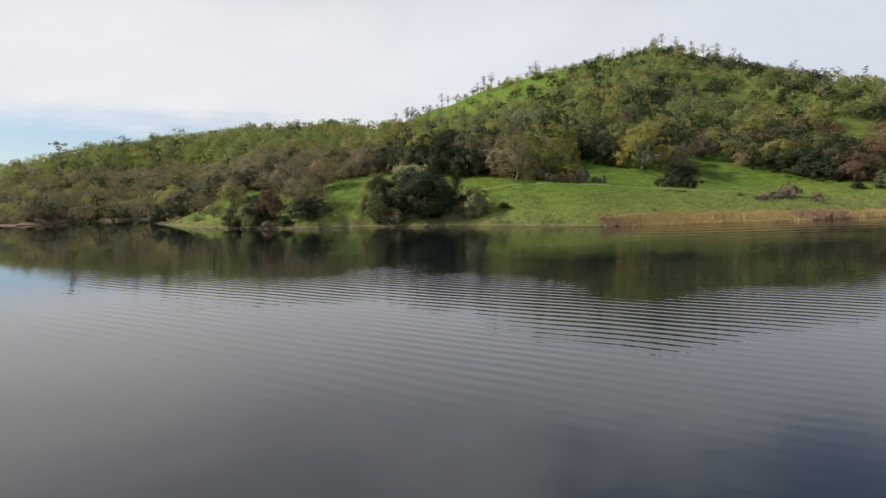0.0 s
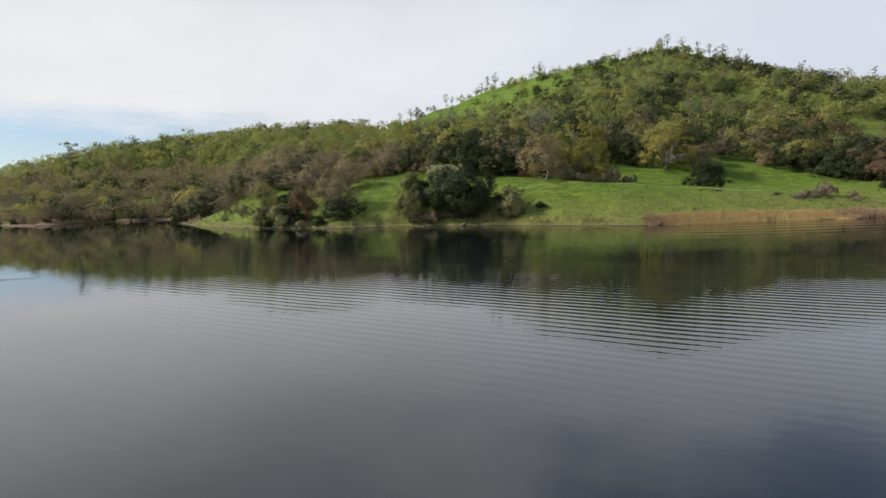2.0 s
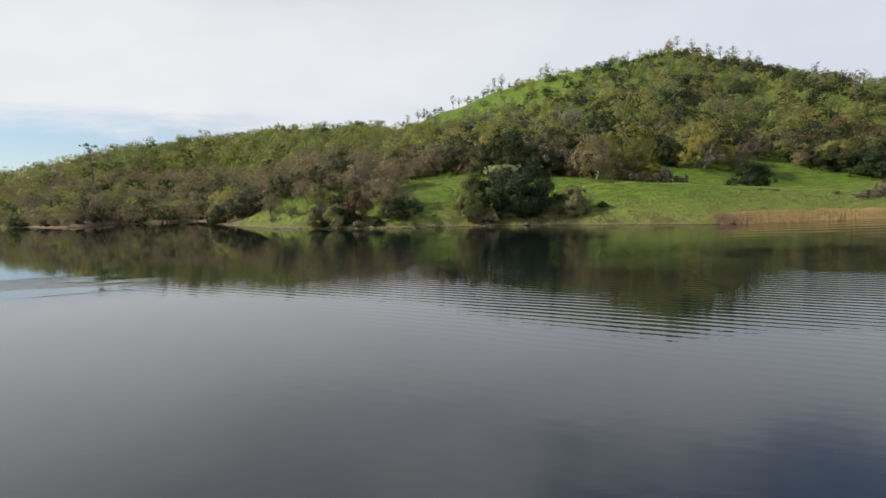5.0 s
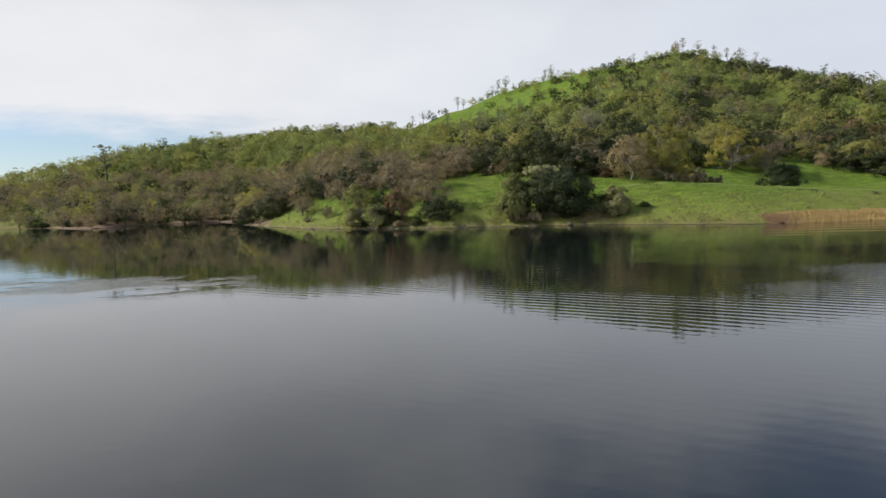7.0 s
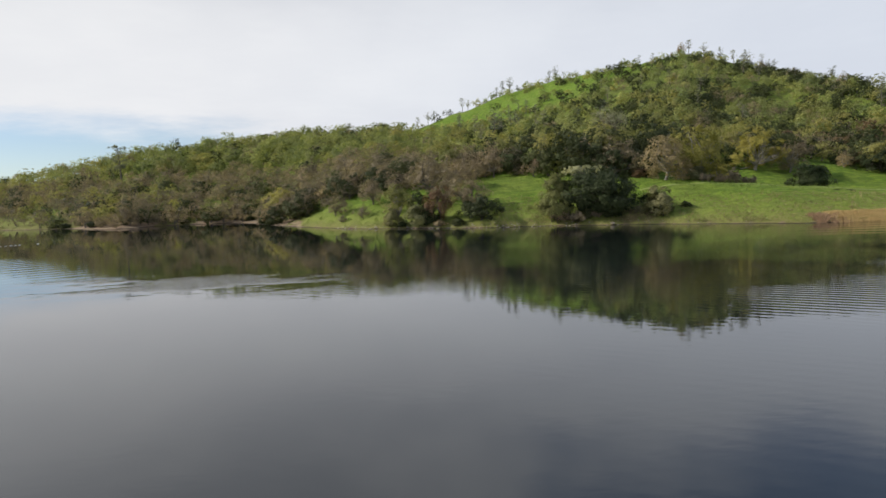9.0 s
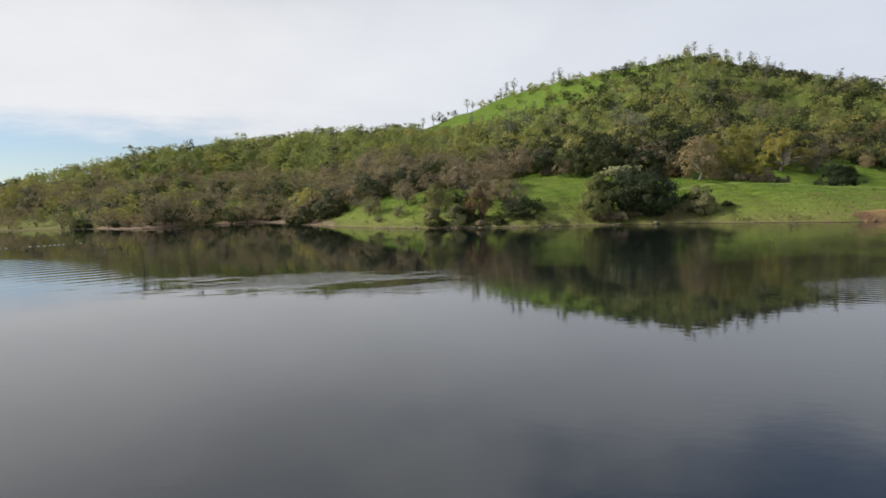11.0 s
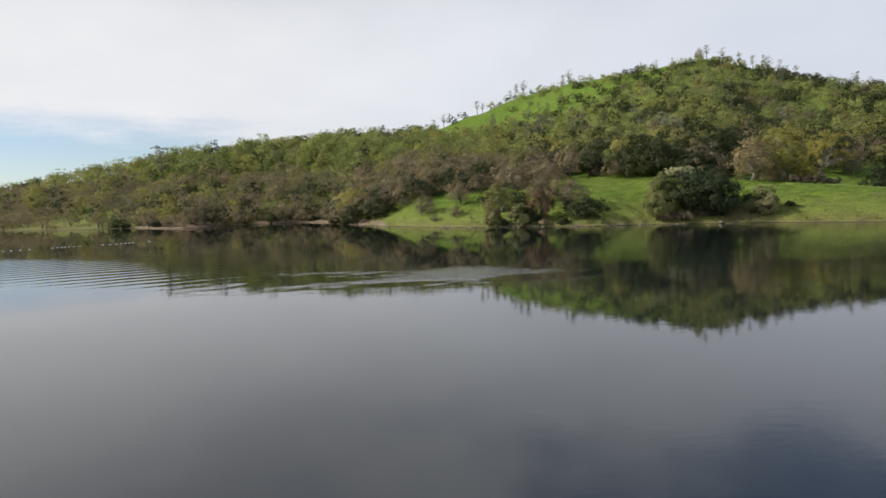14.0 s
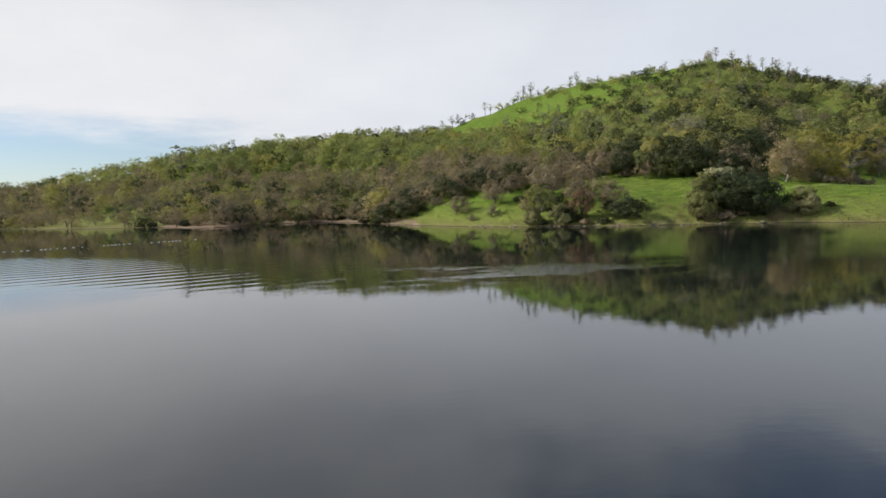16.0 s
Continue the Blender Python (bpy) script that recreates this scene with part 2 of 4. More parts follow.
def make_water_material():
    """Still lake water with trains of small waves from a far wake, which die out towards the west, and faint ruffles."""
    m, t, shade = material("lake_water")
    where = place_node(t)
    shade.inputs["Base Color"].default_value = (0.007, 0.010, 0.011, 1)
    shade.inputs["Roughness"].default_value = 0.02
    shade.inputs["IOR"].default_value = 1.80
    xyz = wire(t, "ShaderNodeSeparateXYZ", i0=where)
    wander = speckle(t, where, 0.05, 2.0)

    def train(along, length, height, drift):
        run = wire(t, "ShaderNodeVectorMath", p_op="DOT_PRODUCT", i0=where, i1=(*along, 0)).outputs["Value"]
        phase = calc(t, "ADD", calc(t, "MULTIPLY", run, 2 * math.pi / length), calc(t, "MULTIPLY", wander, drift))
        return calc(t, "MULTIPLY", calc(t, "SINE", phase), height)

    patch = ease(t, speckle(t, where, 0.035, 2.0), 0.38, 0.62, 0.35, 1.0)
    east = ease(t, xyz.outputs[0], -62.0, -18.0)
    west_of = calc(t, "MINIMUM", calc(t, "MAXIMUM", calc(t, "MULTIPLY", calc(t, "ADD", xyz.outputs[0], 4.0), -0.7), 0.0), 18.0)
    near = ease(t, calc(t, "SUBTRACT", xyz.outputs[1], west_of), 14.0, 27.0, 0.08, 1.0)
    far = ease(t, xyz.outputs[1], 45.0, 100.0, 1.0, 0.5)
    main = calc(t, "MULTIPLY", train((0.52, 0.85), 0.86, 0.0046, 14.0), calc(t, "MULTIPLY", calc(t, "MULTIPLY", east, patch), calc(t, "MULTIPLY", near, far)))
    west = calc(t, "MULTIPLY", ease(t, xyz.outputs[0], -60.0, -120.0), calc(t, "MULTIPLY", ease(t, xyz.outputs[1], 40.0, 60.0), ease(t, xyz.outputs[1], 75.0, 100.0, 1.0, 0.0)))
    side = calc(t, "MULTIPLY", train((-0.45, 0.89), 3.0, 0.011, 10.0), west)
    stretch = wire(t, "ShaderNodeVectorMath", p_op="MULTIPLY", i0=where, i1=(0.45, 1.0, 1.0)).outputs[0]
    ruffle = calc(t, "MULTIPLY", speckle(t, stretch, 2.2, 2.0), 0.0022)
    # a lane roughened by wind, which catches the sky
    lane = calc(t, "ADD", xyz.outputs[1], calc(t, "MULTIPLY", calc(t, "SUBTRACT", wander, 0.5), 22.0))
    lane = calc(t, "MULTIPLY", ease(t, lane, 42.0, 49.0), ease(t, lane, 53.0, 62.0, 1.0, 0.0))
    lane = calc(t, "MULTIPLY", lane, calc(t, "MULTIPLY", ease(t, xyz.outputs[0], -88.0, -70.0), ease(t, xyz.outputs[0], -56.0, -42.0, 1.0, 0.0)))
    lane = calc(t, "MULTIPLY", lane, ease(t, speckle(t, stretch, 0.16, 3.0), 0.42, 0.56))
    rough = calc(t, "MULTIPLY", calc(t, "MULTIPLY", speckle(t, stretch, 2.4, 2.0), 0.045), lane)
    swell = calc(t, "MULTIPLY", calc(t, "MULTIPLY", ease(t, xyz.outputs[0], 0.0, 24.0), ease(t, xyz.outputs[1], 64.0, 80.0)), patch)
    swell = calc(t, "MULTIPLY", train((0.16, 0.987), 4.4, 0.020, 9.0), swell)
    height = calc(t, "ADD", calc(t, "ADD", calc(t, "ADD", calc(t, "ADD", main, swell), side), ruffle), rough)
    t.links.new(wire(t, "ShaderNodeBump", Strength=1.0, Distance=1.0, Height=height).outputs[0], shade.inputs["Normal"])
    return m


def plain_material(name, colour, other, scale, rough=0.85, bump=0.02):
    m, t, shade = material(name)
    where = place_node(t)
    grain = speckle(t, where, scale, 5.0)
    island = t.nodes.new("ShaderNodeNewGeometry").outputs["Random Per Island"]
    mixed = calc(t, "ADD", calc(t, "MULTIPLY", ease(t, grain, 0.3, 0.7), 0.5), calc(t, "MULTIPLY", island, 0.5))
    t.links.new(blend(t, mixed, colour, other), shade.inputs["Base Color"])
    shade.inputs["Roughness"].default_value = rough
    if bump:
        t.links.new(wire(t, "ShaderNodeBump", Strength=0.6, Distance=bump, Height=grain).outputs[0], shade.inputs["Normal"])
    return m


GROUND, WATER = make_ground_material(), make_water_material()
REED = plain_material("dry_reed", (0.43, 0.305, 0.125), (0.52, 0.385, 0.170), 0.4, bump=0)
RED_REED = plain_material("russet_reed", (0.27, 0.165, 0.10), (0.42, 0.29, 0.17), 0.4, bump=0)
TRAIL = plain_material("worn_trail", (0.15, 0.20, 0.040), (0.22, 0.26, 0.070), 0.8)
WEED = plain_material("dry_weeds", (0.20, 0.19, 0.065), (0.33, 0.29, 0.13), 0.3, bump=0)
GRASS = plain_material("grass_blades", (0.125, 0.200, 0.026), (0.230, 0.290, 0.055), 0.2, bump=0)
STONE = plain_material("shore_stone", (0.13, 0.115, 0.09), (0.42, 0.37, 0.29), 3.0)
FLOAT = plain_material("white_float_plastic", (0.72, 0.72, 0.70), (0.85, 0.85, 0.83), 6.0, 0.4, 0)
ROPE = plain_material("wet_rope", (0.10, 0.09, 0.07), (0.18, 0.16, 0.12), 20.0, 0.8, 0)

# ---- plan ----
# the lake's far shore, as the y at which land begins for each x
SHORE_X = (-2500, -500, -300, -238, -199, -166, -153, -141, -135.5, -131, -121, -105, -92, -85, -78, -60, -48, -27, -12, 1, 9, 17, 25, 35, 45, 55, 64, 85, 120, 200, 2500)
SHORE_Y = (420, 330, 285, 250, 225, 213, 199, 192, 193, 204, 206, 207, 190, 175, 163, 140, 129, 118, 114.5, 110, 104, 98.5, 94.5, 93, 93.5, 93, 92.5, 99, 109, 108, 60)
# crests of the hill and its spurs: (x, y, height) along each, then how steeply the sides fall
SUMMIT_RIDGE = (
    (((-70, 580, 54), (-28, 570, 72), (5, 585, 86), (60, 605, 107), (100, 580, 113), (165, 455, 104), (184, 400, 80), (186, 300, 52), (200, 215, 20)), 0.42),
    (((165, 455, 104), (112, 335, 56), (62, 250, 33), (22, 195, 19), (-4, 160, 12), (4, 125, 7)), 0.38),
)
MEADOW_SPURS = (
    (((62, 250, 33), (76, 205, 15), (64, 170, 8), (58, 152, 2.5)), 0.34),
    (((4, 125, 6.8), (30, 128, 6.2), (42, 126, 3.6), (52, 125, 1.6), (64, 124, 0.8)), 0.2),
)
WEST_RIDGE = (
    (((40, 330, 40), (-60, 352, 42), (-120, 352, 39), (-185, 335, 31), (-240, 335, 25), (-320, 350, 18), (-480, 380, 10)), 0.2),
    (((-120, 352, 37), (-75, 230, 17), (-45, 160, 7)), 0.12),
    (((190, 300, 52), (150, 215, 18), (130, 175, 6)), 0.36),
)


def shore_y(x):
    """The shore's y at x, with small bays and points."""
    return np.interp(x, SHORE_X, SHORE_Y) + 0.8 * np.sin(x * 0.31) * np.cos(x * 0.083 + 1) + 0.5 * np.sin(x * 0.93 + 2)


def inland(x, y):
    """Metres from the water's edge, negative over the lake; further inland the shore's bends no longer count."""
    ahead = y - shore_y(x)
    slope = (shore_y(x + 4) - shore_y(x - 4)) / 8
    broad = sum(np.interp(x + k, SHORE_X, SHORE_Y) for k in (-36, -24, -12, 0, 12, 24, 36)) / 7
    u = np.clip((ahead - 10) / 55, 0, 1)
    u = u * u * (3 - 2 * u)
    return (1 - u) * ahead / np.sqrt(1 + np.clip(slope, -1, 1) ** 2) + u * 0.85 * np.maximum(y - broad, 0.6 * ahead)


def ground(x, y):
    """Height of the land over the lake."""
    x, y = np.asarray(x, float), np.asarray(y, float)
    d = inland(x, y)
    total = np.exp((0.3 + 0.03 * np.clip(d, 0, 200)) / 3.0)
    for crest, fall in SUMMIT_RIDGE + MEADOW_SPURS + WEST_RIDGE:
        best = np.full(x.shape, -50.0)
        for (ax, ay, az), (bx, by, bz) in zip(crest, crest[1:]):
            lx, ly = bx - ax, by - ay
            u = np.clip(((x - ax) * lx + (y - ay) * ly) / (lx * lx + ly * ly), 0, 1)
            away = np.hypot(x - ax - u * lx, y - ay - u * ly)
            best = np.maximum(best, az + u * (bz - az) - fall * (np.sqrt(away ** 2 + 64) - 8))
        total = total + np.exp(best / 3.0)
    hill = 3.0 * np.log(total)
    rough = 0.5 * np.sin(x * 0.11 + 1.3 * np.sin(y * 0.07)) * np.cos(y * 0.09 + x * 0.03) + 0.22 * np.sin(x * 0.37 + y * 0.21) * np.cos(y * 0.33 - x * 0.12)
    hill = hill + rough * np.clip(d / 25, 0, 1.6)
    hill = hill - 2.8 * np.exp(-((x - 64) / 20) ** 2 - ((y - 146) / 18) ** 2)
    flat = np.clip((-64 - x) / 14, 0, 1)
    bank = 0.45 * np.tanh(np.clip(d, 0, 50) / 1.2) * (1 - flat) + 0.34 * np.clip(d, 0, 400) - 0.22 * flat * np.clip(d, 0, 14) + 0.2 * np.clip(d - 60, 0, 400)
    land = -1.5 * np.log(np.exp(-np.clip(bank, 0, 200) / 1.5) + np.exp(-np.clip(hill, 0, 200) / 1.5))
    land = np.maximum(land, 0.02 * np.clip(d, 0, 20))
    return np.where(d > 0, land, np.maximum(0.22 * d, -4.0))


# ---- the land and the lake ----
def mesh_from(name, verts, faces, mats, slots=None, smooth=False):
    """A mesh from arrays: faces is a list of index arrays, one of triangles and quads each."""
    me = bpy.data.meshes.new(name)
    faces = [np.asarray(f, np.int64) for f in faces if len(f)]
    loops = np.concatenate([f.ravel() for f in faces])
    sizes = np.concatenate([np.full(len(f), f.shape[1]) for f in faces])
    me.vertices.add(len(verts))
    me.vertices.foreach_set("co", np.asarray(verts, np.float32).ravel())
    me.loops.add(len(loops))
    me.loops.foreach_set("vertex_index", loops.astype(np.int32))
    me.polygons.add(len(sizes))
    me.polygons.foreach_set("loop_start", np.concatenate([[0], np.cumsum(sizes)[:-1]]).astype(np.int32))
    me.polygons.foreach_set("use_smooth", np.full(len(sizes), smooth))
    for m in mats:
        me.materials.append(m)
    if slots is not None:
        me.polygons.foreach_set("material_index", np.asarray(slots, np.int32))
    me.update(calc_edges=True)
    return me


def spread(*stretches):
    """Coordinates with a step for each stretch: (from, to, step), end to end."""
    out = []
    for a, b, step in stretches:
        out.append(np.linspace(a, b, max(2, int(round((b - a) / step)) + 1))[:-1])
    return np.concatenate(out + [[stretches[-1][1]]])


def grid_mesh(name, xs, ys, height, mat):
    gx, gy = np.meshgrid(xs, ys)
    gz = height(gx, gy)
    verts = np.stack([gx, gy, gz], -1).reshape(-1, 3)
    n = len(xs)
    i = (np.arange(len(ys) - 1)[:, None] * n + np.arange(n - 1)[None, :]).ravel()
    return mesh_from(name, verts, [np.stack([i, i + 1, i + n + 1, i + n], 1)], [mat], smooth=True)


land = new("ground", grid_mesh("ground", spread((-2500, -600, 100), (-600, -270, 12), (-270, 230, 2.0), (230, 500, 10), (500, 2500, 100)),
                               spread((-1500, 60, 120), (60, 90, 6), (90, 170, 1.4), (170, 300, 3), (300, 680, 5), (680, 900, 20), (900, 3000, 150)), ground, GROUND))
tagged(land, "bright green spring grass hillside with a bare earth shore", "hillside", kind="structure")
lake = new("water", grid_mesh("water", spread((-2500, -300, 200), (-300, 300, 25), (300, 2500, 200)), spread((-1500, 0, 150), (0, 320, 20), (320, 500, 60)), lambda x, y: x * 0.0, WATER))
tagged(lake, "dark calm lake with fine ripples mirroring sky and hill", "lake", kind="structure")


# ---- trees ----
RNG = np.random.default_rng(7)


def tube(path, radii, sides=5):
    """Vertices and quads of a tapered tube along a path of points."""
    path, radii = np.asarray(path, float), np.asarray(radii, float)
    ahead = np.gradient(path, axis=0)
    ahead /= np.linalg.norm(ahead, axis=1)[:, None] + 1e-9
    aside = np.cross(ahead, (0.3, 0.9, 0.2))
    aside /= np.linalg.norm(aside, axis=1)[:, None] + 1e-9
    over = np.cross(ahead, aside)
    turn = np.arange(sides) * 2 * np.pi / sides
    ring = aside[:, None] * np.cos(turn)[None, :, None] + over[:, None] * np.sin(turn)[None, :, None]
    verts = (path[:, None] + ring * radii[:, None, None]).reshape(-1, 3)
    k = np.arange(sides)
    base = np.stack([k, (k + 1) % sides, (k + 1) % sides + sides, k + sides], 1)
    return verts, np.concatenate([base + s * sides for s in range(len(path) - 1)])


def limb(rng, a, b, r0, r1, sag=0.12, steps=5, sides=5):
    a, b = np.asarray(a, float), np.asarray(b, float)
    u = np.linspace(0, 1, steps)
    path = a + (b - a) * u[:, None]
    reach = np.linalg.norm(b - a)
    path += np.sin(u * np.pi)[:, None] * rng.normal(0, sag * reach, 3) + rng.normal(0, 0.03 * reach, (steps, 3)) * (u * (1 - u))[:, None] * 4
    return tube(path, r0 + (r1 - r0) * u, sides)


def join(pieces):
    verts, faces, n = [], [], 0
    for v, f in pieces:
        verts.append(v)
        faces.append(f + n)
        n += len(v)
    return np.concatenate(verts), np.concatenate(faces)


def leaves(rng, centres, radius, count, size, long=1.5, squash=0.75, dome=0.9):
    """Small pointed leaf sprays scattered over the outer side of each clump; dome turns them outwards from the whole crown."""
    centres = np.asarray(centres)
    n = len(centres) * count
    low, high = centres[:, 2].min(), centres[:, 2].max()
    heart = np.array([*centres[:, :2].mean(0), low + 0.3 * (high - low)])
    away = centres - heart
    away = np.repeat(away / (np.linalg.norm(away, axis=1)[:, None] + 1e-9), count, 0)
    out = rng.normal(0, 1, (n, 3))
    out /= np.linalg.norm(out, axis=1)[:, None] + 1e-9
    inward = (out * away).sum(1) < -0.25
    out[inward] *= -1
    spot = np.repeat(centres, count, 0) + out * (np.repeat(np.broadcast_to(radius, (len(centres),)), count) * rng.uniform(0.3, 1.25, n) ** 0.8)[:, None] * (1, 1, squash)
    face = out * 0.8 + away * dome + rng.normal(0, 0.38, (n, 3)) + (0, 0, 0.3)
    face /= np.linalg.norm(face, axis=1)[:, None] + 1e-9
    u = np.cross(face, rng.normal(0, 1, (n, 3)))
    u /= np.linalg.norm(u, axis=1)[:, None] + 1e-9
    v = np.cross(face, u)
    s = (size * rng.uniform(0.6, 1.35, n))[:, None]
    verts = np.stack([spot - u * s * long * 0.62, spot + v * s * 0.6 + u * s * long * 0.2, spot + u * s * long * 0.35 - v * s * 0.55 + face * s * 0.2], 1).reshape(-1, 3)
    return verts, np.arange(n * 3).reshape(-1, 3)


def crown_centres(rng, count, wide, low, high, hollow=0.45, lobes=4, lean=0.0):
    """Clump centres within a lobed, uneven crown."""
    tops = rng.uniform(-1, 1, (lobes, 2)) * wide * 0.24
    lift = rng.uniform(0.72, 1.0, lobes)
    pick = rng.integers(0, lobes, count)
    way = rng.normal(0, 1, (count, 3))
    way /= np.linalg.norm(way, axis=1)[:, None]
    floor = -0.45 if low > 1.3 else -0.95
    way[:, 2] = np.where(way[:, 2] < floor, -way[:, 2], way[:, 2])
    way[:, :2] *= np.where(way[:, 2] < 0, 1.25, 1.0)[:, None] if low < 1.3 else 1.0
    r = hollow + (1 - hollow) * rng.uniform(0, 1, count) ** 0.6
    half = (high - low) / 2
    x = tops[pick, 0] + way[:, 0] * r * wide * 0.36
    y = tops[pick, 1] + way[:, 1] * r * wide * 0.36
    z = low + half * lift[pick] + way[:, 2] * r * half * lift[pick]
    return np.stack([x + lean * z, y, z], 1)


def broadleaf(seed, tall, wide, low, clumps, per, leaf, puff=1.1, trunk=0.3, hollow=0.45, stems=1, lean=0.0, long=1.5, lobes=4, limbs=14):
    """(trunk and limbs, crown) of an oak or shrub of the given height and width."""
    rng = np.random.default_rng(seed)
    centres = crown_centres(rng, clumps, wide, low, tall * 0.94, hollow, lobes, lean)
    wood = []
    fork = max(low * 0.9, tall * 0.16)
    for s in range(stems):
        foot = np.array([*(rng.uniform(-1, 1, 2) * (0.12 * wide if stems > 1 else 0.0)), -0.4])
        head = np.array([foot[0] * 1.5 + rng.normal(0, 0.04 * wide), foot[1] * 1.5 + rng.normal(0, 0.04 * wide), fork])
        u = np.linspace(0, 1, 4)[:, None]
        spine = foot + (head - foot) * u + rng.normal(0, 0.05, (4, 3)) * (1, 1, 0)
        wood.append(tube(spine, trunk * np.array([1.35, 1.0, 0.9, 0.75]) / math.sqrt(stems), 6))
        for c in centres[rng.permutation(len(centres))[: limbs // stems]]:
            mid = head + (c - head) * 0.55 + (0, 0, 0.05 * tall)
            wood.append(limb(rng, head, c, trunk * 0.5 / math.sqrt(stems), 0.025, 0.1, 5, 4))
            for _ in range(2):
                wood.append(limb(rng, mid, c + rng.normal(0, puff * 0.8, 3), trunk * 0.2, 0.02, 0.1, 3, 3))
    radius = puff * rng.uniform(0.65, 1.25, len(centres))
    return join(wood), leaves(rng, centres, radius, per, leaf, long)


def twiggy(seed, tall, wide, low, clumps, per, trunk=0.28, stems=1, width=0.07, reach=0.9, limbs=22):
    """A leafless oak: many limbs, and sprays of fine twigs."""
    wood, _ = broadleaf(seed, tall, wide, low, clumps, 1, 0.2, trunk=trunk, stems=stems, hollow=0.35, limbs=limbs)
    rng = np.random.default_rng(seed)
    centres = crown_centres(rng, clumps, wide, low, tall * 0.94, 0.35, 4, 0.0)
    twig = leaves(rng, centres, 1.0 * wide / 9, per, width, reach / width * 0.8)
    tuft = leaves(rng, centres, 1.05 * wide / 9, max(2, per // 3), 0.34)
    return wood, join([twig, tuft])


def conifer(seed, tall, wide, leaf=0.4, per=22, sparse=1.0):
    """A grey pine: a tall bare stem, often forked, with loose tufted branches."""
    rng = np.random.default_rng(seed)
    bend = rng.normal(0, 0.03 * tall, 2)
    wood = [tube(np.array([[bend[0] * u * u, bend[1] * u * u, -0.4 + u * tall] for u in np.linspace(0, 1, 7)]), np.linspace(0.3, 0.04, 7) * tall / 12, 6)]
    centres = []
    for k in range(int(34 * sparse)):
        u = rng.uniform(0.36, 0.97)
        a = rng.uniform(0, 2 * np.pi)
        r = wide * 0.5 * max(math.sin(math.pi * (u - 0.3) / 0.74), 0.05) ** 0.6 * rng.uniform(0.35, 1.2)
        root = np.array([bend[0] * u * u, bend[1] * u * u, u * tall])
        tip = root + (np.cos(a) * r, np.sin(a) * r, r * rng.uniform(0.0, 0.6))
        if k % 2 == 0:
            wood.append(limb(rng, root, tip, 0.06, 0.015, 0.06, 3, 3))
        centres += [root + (tip - root) * q for q in rng.uniform(0.3, 1.08, 4)]
    return join(wood), leaves(rng, np.array(centres), 0.05 * tall, max(2, per // 2), leaf, 2.4, 0.45, 0.2)


def part(name, me, parent, label=""):
    ob = new(name, me)
    ob.parent = parent
    return tagged(ob, label)


def plant(name, shape, leaf, bark, label, category, group="", crown_label=""):
    """A tree or shrub at the origin: an Empty at its base with a trunk and a crown."""
    (wv, wf), (lv, lf) = shape
    root = tagged(new(name), label, category, group)
    part("trunk", mesh_from(name + "_trunk", wv, [wf], [bark], smooth=True), root)
    part("crown", mesh_from(name + "_crown", lv, [lf], [LEAF[leaf]]), root, crown_label)
    return root


def stand(x, y, turn=0.0, size=1.0, tall=1.0, sink=0.12):
    return Matrix.LocRotScale((x, y, float(ground(x, y)) - sink), Euler((0, 0, turn)), (size, size, size * tall))


# one of each kind; the copies share their meshes
KINDS = {
    "live": [("live_oak", broadleaf(11 + k, 10, 11.5, 0.2, 84, 46, 0.34, 1.3, 0.4, 0.5, limbs=8), "live", BARK, "dense dark green evergreen oak on the grassy slope", "tree") for k in range(3)],
    "olive": [("spring_oak", broadleaf(21 + k, 11, 10, 1.4, 74, 44, 0.30, 1.1, 0.34, 0.4, limbs=12), "olive", PALE_BARK, "oak with young olive yellow leaves and pale limbs", "tree") for k in range(3)],
    "gold": [("golden_oak", broadleaf(25 + k, 12.5, 10, 0.7, 120, 56, 0.24, 1.05, 0.36, 0.4, limbs=18, lobes=5), "gold", PALE_BARK, "oak in golden olive young leaf on the knoll", "tree") for k in range(2)],
    "tan": [("budding_oak", twiggy(46 + k, 12, 11, 0.5, 120, 32, 0.36, limbs=26), "tan", PALE_BARK, "tan budding oak with dense fine twigs", "tree") for k in range(2)],
    "fresh": [("young_leaf_oak", broadleaf(31 + k, 10, 9, 0.9, 66, 42, 0.30, 1.1, 0.3, 0.4, limbs=10), "fresh", BARK, "oak in fresh light green leaf on the hillside", "tree") for k in range(3)],
    "brown": [("bare_oak", twiggy(41 + k, 10, 10, 1.1, 74, 30, limbs=16), "brown", BARK, "leafless grey brown oak with a haze of fine twigs", "tree") for k in range(4)],
    "rust": [("rusty_oak", broadleaf(51 + k, 8, 9, 0.4, 64, 44, 0.29, 1.1, 0.3, 0.4, limbs=10), "rust", BARK, "low oak with rusty brown foliage by the wood's edge", "tree") for k in range(2)],
    "pine": [("grey_pine", conifer(61 + k, 12.5, 6.4, 0.24, 9, 1.1), "pine", BARK, "tall thin grey pine with loose tufted branches", "tree") for k in range(3)],
    "willow": [("willow_shrub", broadleaf(71 + k, 6.5, 5.5, 0.1, 60, 56, 0.24, 0.85, 0.16, 0.35, stems=3, long=2.2, limbs=9), "willow", BARK, "grey green willow bush at the water's edge", "shrub") for k in range(2)],
    "scrub": [("brown_shrub", twiggy(81 + k, 2.6, 4.0, 0.05, 40, 26, 0.07, 4, 0.045, 0.5, 12), "brown", BARK, "low brown leafless shrub in the grass", "shrub") for k in range(2)],
    "dark_scrub": [("green_shrub", broadleaf(91 + k, 3.4, 4.4, 0.0, 44, 48, 0.25, 0.75, 0.1, 0.4, stems=3, limbs=6), "live", BARK, "low dark green shrub on the bank", "shrub") for k in range(2)],
}
MODELS, USED = {}, {}


